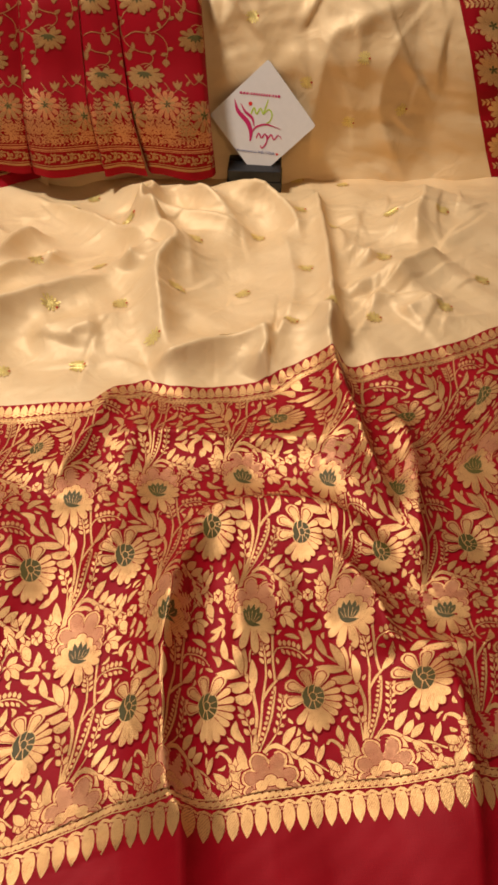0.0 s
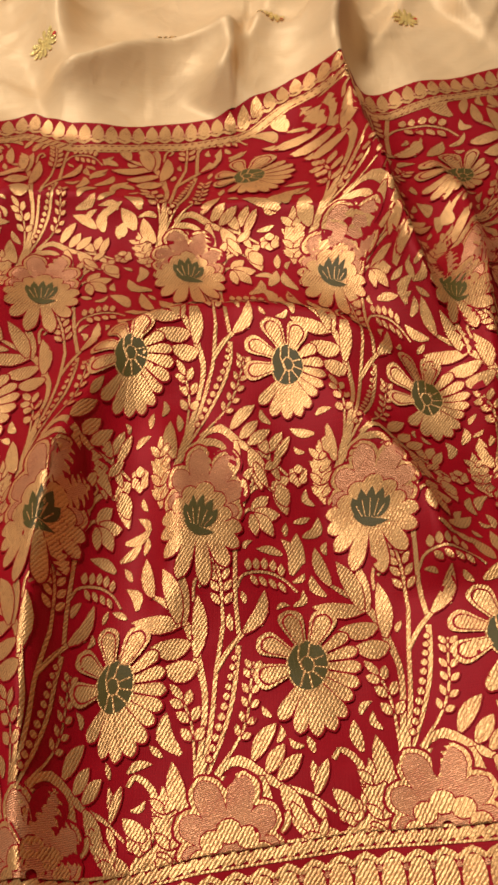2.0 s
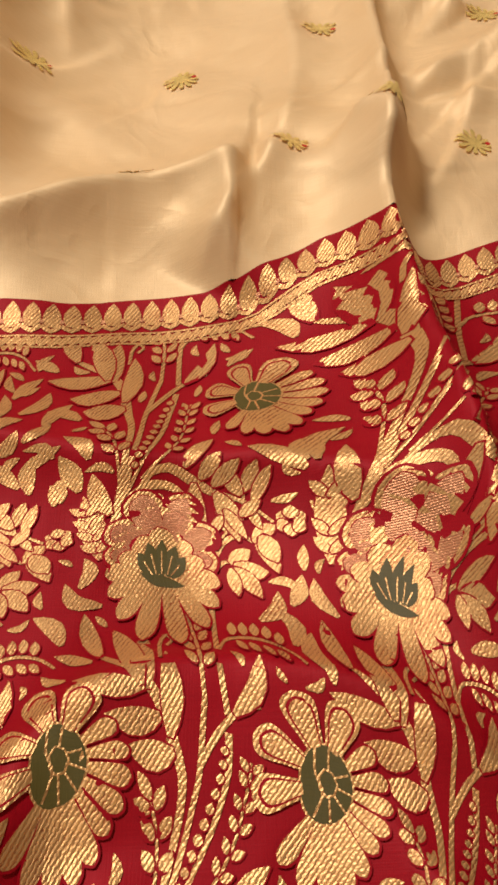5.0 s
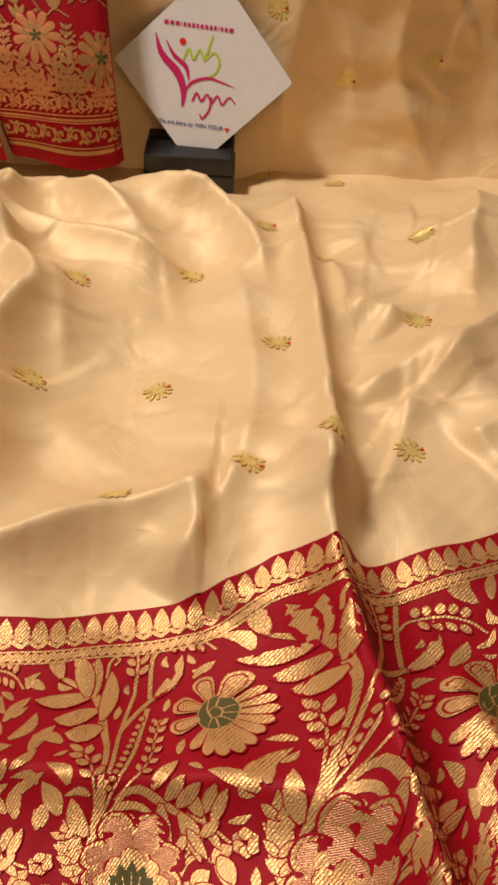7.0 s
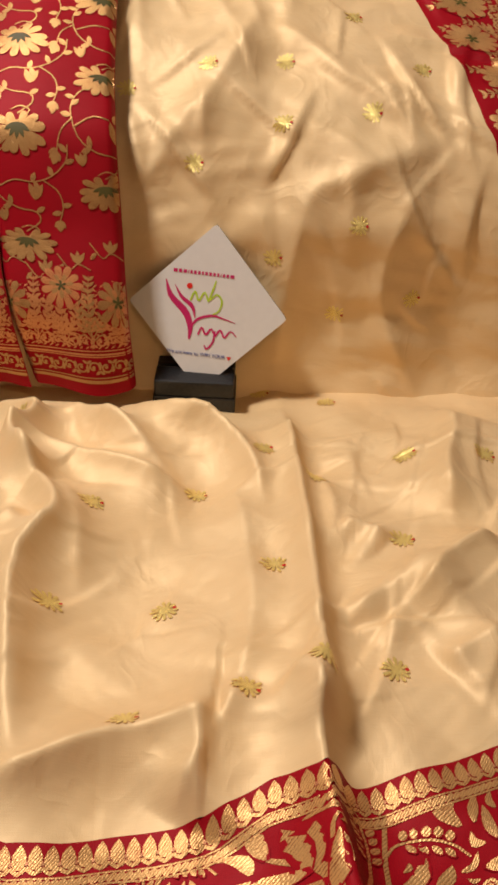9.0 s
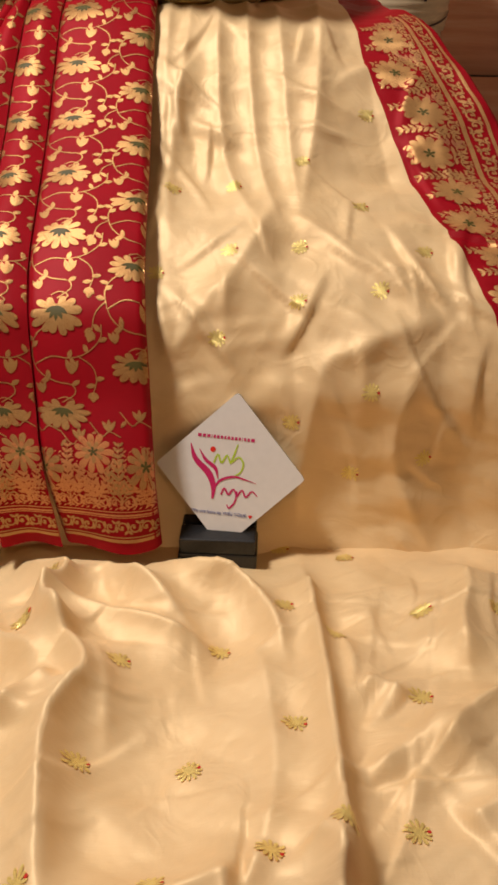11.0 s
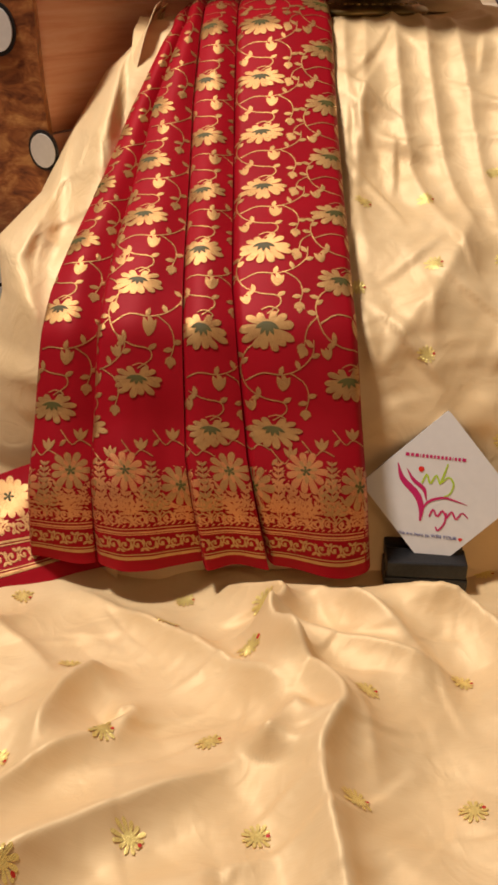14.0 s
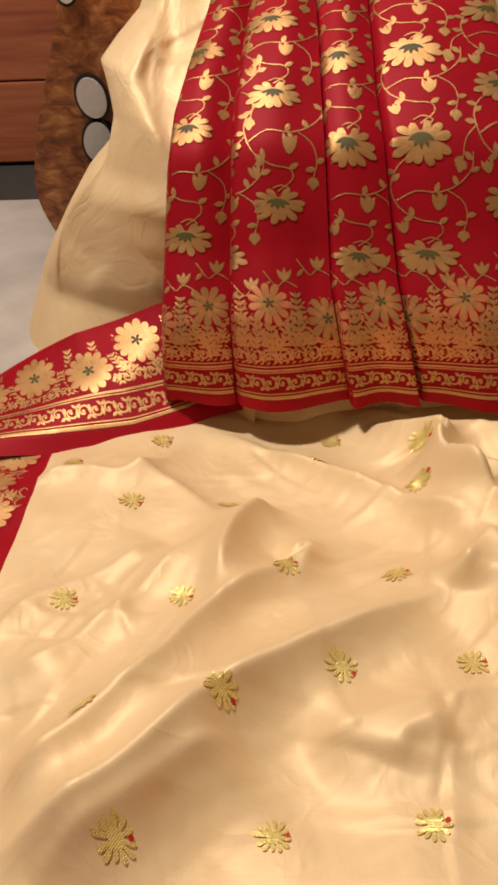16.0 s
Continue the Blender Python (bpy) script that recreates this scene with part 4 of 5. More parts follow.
def scroll_band(c, w, y, h, step, mat):
    """A running scroll: curls that turn up and down by turns, with leaflets."""
    n = max(1, int(w / step))
    for i in range(n + 1):
        x, f = i * step, 1 if i % 2 else -1
        r = h * 0.36
        pts = [(x + r * math.cos(a) * (1 - 0.09 * k), y + f * r * math.sin(a) * (1 - 0.09 * k)) for k, a in enumerate(np.linspace(3.6, -2.2, 9))]
        c.ribbon(pts, [0.0017, 0.0020, 0.0016, 0.0022], mat, 12)
        c.disc(x, y, 0.0018, 0.0018, 0, mat, 7)
        c.leaf(x + step * 0.5, y - f * h * 0.30, 90 * f, h * 0.42, h * 0.22, mat)
        c.leaf(x + step * 0.5, y + f * h * 0.20, 40 * f, h * 0.30, h * 0.18, mat)
        c.leaf(x + step * 0.5, y + f * h * 0.20, 140 * f, h * 0.30, h * 0.18, mat)


def spray(c, x, y, h, mat):
    """An upright spray of paired leaflets with curls at its foot."""
    c.sprig([(x, y), (x + 0.002, y + h * 0.5), (x, y + h)], 0.0014, 8, h * 0.17, h * 0.075, mat, True, 46)
    for f in (-1, 1):
        c.ribbon([(x, y + h * 0.05), (x + f * 0.008, y + h * 0.16), (x + f * 0.015, y + h * 0.10), (x + f * 0.012, y + h * 0.02)], [0.0014, 0.0018, 0.0010], mat, 9)
        c.sprig([(x, y + h * 0.1), (x + f * 0.009, y + h * 0.35), (x + f * 0.013, y + h * 0.62)], 0.0012, 5, h * 0.13, h * 0.06, mat, True, 46)


def on_band(a, b, lift):
    """a: part of the band's width from its inner edge; b: length up the stand."""
    x0, x1 = np.interp(b, INNER_S, INNER_X), np.interp(b, OUTER_S, OUTER_X)
    return on_drape(x0 + (x1 - x0) * np.clip(a / 0.11, 0.02, 0.98), b, 0.5 * lift + 0.0006)


s0 = way(1.30)
BAND = [GOLD, PINK, GREEN, RED]
for i in range(12):
    c = Cut().at(0.028 + 0.010 * (i % 2), s0 + 0.060 * i, rnd.uniform(0, 40), 0.95)
    c.disc(0, 0, 0.0255, 0.0255, 0, 3, 16, 0.0005)
    rosette(c)
    c.build("brocade_rosette", on_band, edge_band, BAND)
c = Cut()
for k in range(22):
    c.at(0.068, s0 - 0.03 + 0.034 * k, 90, 1.0)
    spray(c, 0.0, 0.0, 0.062, 0)
c.at(0.088, s0 - 0.04, 90)
scroll_band(c, 0.76, 0.0, 0.022, 0.0135, 0)
c.at(0.064, s0 - 0.04, 90)
scroll_band(c, 0.76, 0.0, 0.016, 0.0140, 0)
c.at(0, 0)
for a, w in ((0.074, 0.0055), (0.101, 0.004)):
    c.ribbon([(a, s0 - 0.03 + 0.075 * k) for k in range(11)], [w, w], 0, 60)
c.build("woven_scroll", on_band, edge_band, BAND)
c = Cut()
for i in range(11):
    c.at(0.052, s0 + 0.03 + 0.066 * i, 0, 0.8)
    c.lobed(0, 0, 140, 0.02, 1)
    c.lobed(0.004, 0, 40, 0.02, 1)
c.build("woven_leaf", on_band, edge_band, BAND)


# ---- the pleats ----
FRONT = Profile([1.247, 1.249, 1.262, 1.304, 1.344, 1.421, 1.499, 1.585, 1.662, 1.729, 1.79, 1.90, 2.06, 2.10],
                [-0.023, -0.006, 0.053, 0.115, 0.196, 0.252, 0.293, 0.343, 0.399, 0.450, 0.474, 0.482, 0.478, 0.42], 41)
LEN = FRONT.way(2.05)
sz = lambda z: float(FRONT.s[np.argmax(FRONT.z >= z)])
STOPS = [0.0, sz(0.08), sz(0.225), sz(0.378), sz(0.46), LEN]
EDGES = [
    [-0.052, -0.061, -0.073, -0.080, -0.082, -0.085],
    [-0.158, -0.182, -0.200, -0.205, -0.205, -0.205],
    [-0.226, -0.246, -0.252, -0.256, -0.251, -0.247],
    [-0.342, -0.345, -0.338, -0.305, -0.272, -0.262],
    [-0.416, -0.412, -0.398, -0.335, -0.292, -0.275],
]
pleat_edge = lambda i, s: np.interp(s, STOPS, EDGES[i])
HEIGHT = [0.018, 0.012, 0.010, -0.001]


def pleat_place(i):
    """Pleat i: a in metres leftwards from its right edge; its left edge turns under."""

    def place(a, s, lift=0.0):
        a, s = np.asarray(a, float), np.asarray(s, float)
        right, left = pleat_edge(i, s), pleat_edge(i + 1, s)
        w = right - left
        t = a / w
        over = np.clip((t - 0.93) / 0.07, 0, None)
        under = np.clip((0.06 - t) / 0.06, 0, None) if i == 0 else 0 * t
        off = HEIGHT[i] + 0.008 * np.sin(3.14 * np.clip(t, 0, 1)) + 0.0022 * np.sin(t * 7 + 5 * s + i) * np.exp(-s / 0.25)
        off = off - 0.010 * over ** 2 - 0.008 * under ** 2
        off = off + 0.0012 * wrinkle(right - a, s * 0.5, 31 + i, 0.08)
        # the hem sways a little
        hem = np.exp(-s / 0.06) * 0.010 * np.sin(2.4 * i + 5 * t)
        x = right - w * np.clip(t, None, 1.02)
        y, z = FRONT.at(s, off + hem + lift)
        return x, y, z

    return place


pleated = []
for i in range(4):
    n = 48
    s = np.linspace(0, LEN, 240)
    t = np.linspace(0.0, 1.04, n)[:, None]
    W = (pleat_edge(i, s) - pleat_edge(i + 1, s))[None, :]
    pleated.append(sheet("pleat", t * W, np.repeat(s[None, :], n, 0), pleat_place(i), RED, saree, "red silk pleat with gold vine and flower brocade"))


def fan_flower(c):
    """Half-open bloom: a fan of scalloped petals below a curl, olive heart."""
    for a, l in ((-178, 0.024), (-154, 0.027), (-129, 0.026), (-103, 0.028), (-77, 0.028), (-51, 0.026), (-26, 0.027), (-2, 0.024)):
        c.petal(0.004 * math.cos(radians(a)), 0.004 * math.sin(radians(a)), a + rnd.uniform(-5, 5), l * (0.80 + 0.22 * abs(math.cos(radians(a)))) * rnd.uniform(0.86, 1.10), 0.0086, 0, 8, 0.0008)
    for a, l in ((28, 0.020), (58, 0.015), (122, 0.015), (152, 0.020)):
        c.petal(0.004 * math.cos(radians(a)), 0.004 * math.sin(radians(a)), a + rnd.uniform(-5, 5), l * rnd.uniform(0.85, 1.1), 0.0078, 0, 8, 0.0008)
    c.disc(0, 0.0, 0.009, 0.007, 0, 0, 10, 0.0010)
    c.ribbon([(0.002, 0.006), (0.012, 0.016), (0.003, 0.022), (-0.006, 0.018)], [0.0016, 0.0018, 0.0014], 0, 10, 0.0008)
    for a in (-158, -126, -95, -64, -32):
        c.leaf(0, 0.004, a, 0.014, 0.0050, 2, 0, 5, 0.0016)


def creeper(c):
    """Thin creeper from bloom to bloom with leaflets and buds."""
    c.ribbon([(0.0, 0.010), (0.014, 0.020), (0.012, 0.030), (-0.006, 0.034), (-0.024, 0.046), (-0.030, 0.066), (-0.022, 0.084), (-0.004, 0.094)], [0.0013, 0.0013, 0.0012], 0, 22)
    c.ribbon([(-0.026, 0.052), (-0.008, 0.060), (0.012, 0.058), (0.030, 0.064), (0.044, 0.078), (0.046, 0.092)], [0.0013, 0.0012], 0, 16)
    c.ribbon([(-0.028, 0.058), (-0.040, 0.048), (-0.044, 0.034)], [0.0012, 0.0011], 0, 8)
    c.ribbon([(0.020, 0.060), (0.034, 0.050), (0.038, 0.036), (0.034, 0.022)], [0.0012, 0.0011], 0, 8)
    for x, y, a in ((0.012, 0.030, 30), (-0.012, 0.037, 200), (-0.012, 0.037, 100), (-0.030, 0.060, 170), (-0.029, 0.070, 40), (-0.026, 0.078, 165), (0.010, 0.058, 70), (0.012, 0.058, -60), (0.030, 0.064, 110), (0.043, 0.076, 20), (0.045, 0.086, 140), (-0.043, 0.036, 200), (0.037, 0.036, 10), (0.036, 0.030, 190)):
        c.leaf(x, y, a, 0.0095, 0.0055, 0, 0, 5)
    for x, y, a in ((-0.044, 0.034, 250), (0.034, 0.022, 265), (-0.004, 0.094, 30)):
        c.leaf(x, y, a, 0.012, 0.0085)
        c.leaf(x, y, a + 35, 0.009, 0.0055)
        c.leaf(x, y, a - 35, 0.009, 0.0055)
    for x, y, a, l in ((0.012, 0.042, 84, 0.016), (-0.020, 0.022, 100, 0.013)):
        for da in (-24, 0, 24):
            c.leaf(x, y, a + da, l * (1.0 if da else 0.92), l * 0.42)


BANDH = 0.118
for i in range(4):
    place = pleat_place(i)
    w0 = (EDGES[i][1] - EDGES[i + 1][1])

    def on_pleat(a, s, lift, place=place, i=i):
        a = np.clip(a, 0.0006, (pleat_edge(i, s) - pleat_edge(i + 1, s)) * 0.99)
        return place(a, s, 0.5 * lift + 0.0006)

    cols = ([(0.092, 0.0), (0.012, 0.052)], [(0.034, 0.0)], [(0.046, 0.054), (0.104, 0.004)], [(0.042, 0.026)])[i]
    top = FRONT.way(1.98)
    for a, start in cols:
        s = 0.141 + start
        while s < top:
            c = Cut().at(a, s, rnd.uniform(-6, 6), 0.98 if i == 0 else 0.90, -1)
            c.squash = 0.78
            fan_flower(c)
            c.build("brocade_bloom", on_pleat, pleated[i], DIMMED_METALS)
            c = Cut().at(a, s, 0, 1.0, -1)
            creeper(c)
            c.build("brocade_creeper", on_pleat, pleated[i], DIMMED_METALS)
            s += 0.102 if s < 0.2 else 0.093
    # buds just above the hem
    c = Cut().at(0, 0)
    a = 0.012
    while a < w0:
        y = 0.124 + 0.010 * math.sin(a * 140)
        c.ribbon([(a - 0.012, y - 0.010), (a, y - 0.004), (a + 0.008, y - 0.009), (a + 0.020, y + 0.006)], [0.0012, 0.0012], 0, 10)
        for da in (-32, 0, 32):
            c.leaf(a, y - 0.004, 90 + da, 0.013, 0.0050)
        c.leaf(a + 0.014, y - 0.004, -50, 0.009, 0.0045)
        a += 0.032
    c.build("brocade_creeper", on_pleat, pleated[i], DIMMED_METALS)
    # the dense hem band
    c = Cut().at(0, 0)
    c.squash = 0.92
    for y, w, m in ((0.0150, 0.0034, 0), (0.0190, 0.0012, 0), (0.0410, 0.0012, 1), (0.0435, 0.0022, 1), (0.0475, 0.0014, 1)):
        c.ribbon([(-0.002, y), (w0 + 0.02, y)], [w, w], m, 30)
    scroll_band(c, w0 + 0.02, 0.030, 0.019, 0.0125, 0)
    scroll_band(c, w0 + 0.02, 0.058, 0.017, 0.0140, 1)
    scroll_band(c, w0 + 0.02, 0.075, 0.016, 0.0130, 1)
    scroll_band(c, w0 + 0.02, 0.092, 0.015, 0.0135, 1)
    for row in range(13):
        for q in range(int((w0 + 0.02) / 0.0062)):
            c.leaf(0.0062 * q + 0.0031 * (row % 2), 0.050 + 0.0046 * row, 35 if row % 2 else 145, 0.0052, 0.0020, 1, 0, 3)
    k, a = 0, 0.008 + 0.012 * (i % 2)
    while a < w0 + 0.02:
        c.at(0, 0)
        spray(c, a + 0.027, 0.055, 0.062, 1 if k % 2 else 0)
        spray(c, a, 0.052, 0.060, 1)
        c.at(a, 0.084 + 0.014 * ((k + i) % 2), rnd.uniform(0, 20), 0.84)
        c.disc(0, 0, 0.0240, 0.0240, 0, 3, 16, 0.0005)
        rosette(c, 11, 0.026, 0.006, 1 if k % 2 else 0)
        for q in range(7):
            c.petal(0.002 * math.cos(q * 0.9), 0.002 * math.sin(q * 0.9), q * 51.4, 0.0125, 0.0055, 0 if k % 2 else 1, 8, 0.0010)
        a += 0.054
        k += 1
    c.build("hem_band", on_pleat, pleated[i], [DIMMED_GOLD, COPPER, GREEN, RED], "dense gold and copper hem band")


# ---- the cream side and its border ----
SIDE_Z = [-0.101, -0.04, 0.045, 0.11, 0.152, 0.195, 0.236, 0.28, 0.345, 0.42, 0.462]
SIDE_X = [-0.652, -0.634, -0.588, -0.54, -0.497, -0.488, -0.502, -0.452, -0.424, -0.378, -0.322]


def on_side(t, s, lift=0.0):
    y, z = FRONT.at(s, 0)
    xl = np.interp(z, SIDE_Z, SIDE_X)
    flare = np.clip(0.10 - z, 0, 1) * 0.2
    u = np.clip(t, 0, 1.0)
    x = -0.33 + (xl + 0.33) * np.sin(1.571 * u)
    back = 0.14 * (1 - np.cos(1.571 * u)) + 0.22 * np.clip(t - 1, 0, 1)
    z = z - 0.06 * np.clip(1 - s / 0.22, 0, 1) ** 2
    o = 0.050 * (creases(x * 1.0, s * 0.8 + 0.3, 44, 0.30) + 0.6) + crumple(x, s, 37, 45, -0.60, -0.20, 0.02, 0.55, 1.2, 0.0045) + 0.014 * np.sin(5.2 * u + 9 * s + 0.7) + 0.010 * np.sin(11 * u - 15 * s) + 0.004 * wrinkle(x, s, 61, 0.1) - 0.004
    y = y + 0.10 * np.clip((0.13 - z) / 0.13, 0, 1) * np.clip(u * 4, 0, 1)
    return x + 0.5 * o, y + back + 0.02 + 0.02 * np.sin(7 * s) - flare * 0.2 * u - o, z + 0.4 * o


t = np.linspace(0, 1.5, 90)[:, None]
s = np.linspace(0.0, LEN, 170)
A, B = np.repeat(t, 170, 1), np.repeat(s[None, :], 90, 0)
sheet("side_drape", A * 0.35, B, lambda a, s: on_side(a / 0.35, s), CREAM, saree, "cream silk side fall beside the pleats")


def on_foot(a, b, lift=0.0):
    """The border that runs out over the floor beside the pleats: a along it, b across from the hem."""
    q = np.clip(a / 0.30, 0, 1.3)
    x0, y0 = np.interp(q, [0, 0.25, 0.5, 0.78, 1, 1.3], [-0.30, -0.370, -0.440, -0.525, -0.585, -0.68]), np.interp(q, [0, 0.25, 0.5, 0.78, 1, 1.3], [1.285, 1.255, 1.218, 1.198, 1.192, 1.19])
    x1, y1 = np.interp(q, [0, 1, 1.3], [-0.36, -0.625, -0.70]), np.interp(q, [0, 1, 1.3], [1.335, 1.335, 1.33])
    z1 = np.interp(q, [0, 0.3, 0.6, 1.0, 1.3], [0.065, 0.040, 0.010, -0.048, -0.06])
    t = np.clip(b / 0.125, -0.05, 1.3)
    z = -0.043 + (z1 + 0.043) * t ** 1.3 + 0.008 * np.sin(3.1416 * np.clip(t, 0, 1)) + 0.0025 * np.sin(26 * a + 8 * t) - 0.008 * np.clip(0.12 - t, 0, 1) / 0.12
    return x0 + (x1 - x0) * t, y0 + (y1 - y0) * t, z + lift


A, B = np.meshgrid(np.linspace(0, 0.39, 90), np.linspace(0, 0.125, 34), indexing="ij")
foot = sheet("foot_border", A, B, on_foot, RED, saree, "red border with gold flowers spread on the floor")
on_foot_pattern = lambda a, b, l: on_foot(a, b, 0.5 * l + 0.0006)
c = Cut()
for y, w in ((0.0160, 0.0036), (0.0200, 0.0012), (0.0430, 0.0014), (0.0460, 0.0022)):
    c.ribbon([(0.002, y), (0.386, y)], [w, w], 0, 90)
scroll_band(c, 0.385, 0.0315, 0.020, 0.0130, 0)
scroll_band(c, 0.385, 0.0580, 0.017, 0.0140, 0)
for k in range(13):
    spray(c, 0.015 + 0.030 * k, 0.052, 0.058, 0)
c.build("woven_scroll", on_foot_pattern, foot, METALS)
for k, (a, y) in enumerate(((0.045, 0.085), (0.115, 0.092), (0.178, 0.074), (0.240, 0.088), (0.30, 0.078), (0.36, 0.085))):
    c = Cut().at(a, y, 20 * k, 1.05, -1)
    c.disc(0, 0, 0.0262, 0.0262, 0, 3, 16, 0.0005)
    rosette(c)
    c.build("brocade_rosette", on_foot_pattern, foot, METALS)
c = Cut()
for k in range(10):
    c.at(-0.560 - 0.012 * (k % 2), 0.78 + 0.052 * k, 90)
    spray(c, 0.024, -0.03, 0.05, 0)
    c.at(-0.560 - 0.012 * (k % 2), 0.78 + 0.052 * k, 30 * k)
    c.disc(0, 0, 0.0262, 0.0262, 0, 3, 16, 0.0005)
    rosette(c)
c.at(-0.612, 0.75, 90)
scroll_band(c, 0.50, 0.0, 0.020, 0.0130, 0)
c.ribbon([(0, 0.013), (0.5, 0.013)], [0.003, 0.003], 0, 90)
c.ribbon([(0, -0.013), (0.5, -0.013)], [0.003, 0.003], 0, 90)
c.build("woven_scroll", on_pattern, selvage, METALS)

# the bunched top behind the bowl
def on_top(a, b, lift=0.0):
    h = 0.016 + 0.026 * np.exp(-((a - 0.03) / 0.10) ** 2) + 0.004 * np.sin(40 * a) + 0.003 * np.sin(67 * a + 3 * b)
    return a, 1.91 + 0.14 * b, 0.476 + h * np.clip(np.sin(3.1416 * b), 0, 1) ** 0.8 + lift


for x0, x1, mat, text in ((-0.26, 0.035, RED, "gathered red cloth behind the bowl"), (0.035, 0.150, CREAM, "gathered cream cloth behind the bowl")):
    A, B = np.meshgrid(np.linspace(x0, x1, 50), np.linspace(0, 1, 30), indexing="ij")
    roll = sheet("gathered_top", A, B, on_top, mat, saree, text)
    if mat is RED:
        c = Cut()
        k = x0 + 0.012
        while k < x1 - 0.01:
            for q in (0.22, 0.5, 0.78):
                c.at(k + 0.008 * (q > 0.4), q)
                for s in (-1, 1):
                    c.ribbon([(s * 0.001, 0), (s * 0.004, 0.05), (s * 0.003, 0.10)], [0.001, 0.004, 0.001], 0, 5)
                c.ribbon([(-0.006, -0.06), (0.0, -0.02), (0.006, -0.07)], [0.001, 0.003, 0.001], 0, 5)
            k += 0.016
        c.build("woven_scroll", lambda a, b, l: on_top(a, b, 0.5 * l + 0.001), roll, DIMMED_METALS)


# ---- sign on its stand ----
def box_bm(sx, sy, sz, bevel=0.002, at=(0, 0, 0)):
    bm = bmesh.new()
    bmesh.ops.create_cube(bm, size=1.0, matrix=Matrix.Translation(at) @ Matrix.Diagonal((sx, sy, sz, 1)))
    if bevel:
        bmesh.ops.bevel(bm, geom=bm.edges[:], offset=bevel, segments=2, affect="EDGES", profile=0.6)
    return bm


def plate_bm(outline, thick, bevel=0.0):
    """A flat outline in x and z, standing, extruded along y."""
    bm = bmesh.new()
    f = bm.faces.new([bm.verts.new((x, 0, z)) for x, z in outline])
    r = bmesh.ops.extrude_face_region(bm, geom=[f])
    bmesh.ops.translate(bm, vec=(0, thick, 0), verts=[e for e in r["geom"] if isinstance(e, bmesh.types.BMVert)])
    bmesh.ops.recalc_face_normals(bm, faces=bm.faces[:])
    if bevel:
        bmesh.ops.bevel(bm, geom=bm.edges[:], offset=bevel, segments=2, affect="EDGES")
    return bm


def flat_cut(c, name, parent, mat, m, label=""):
    """Pattern cut-outs laid on a standing plate: x across, y up the plate."""
    P = np.array(c.P)
    v = [m @ Vector((p[0], -0.0005 - p[2] * 0.2, p[1])) for p in P]
    return child(name, mesh_of(name, v, c.F, [mat]), parent, label)


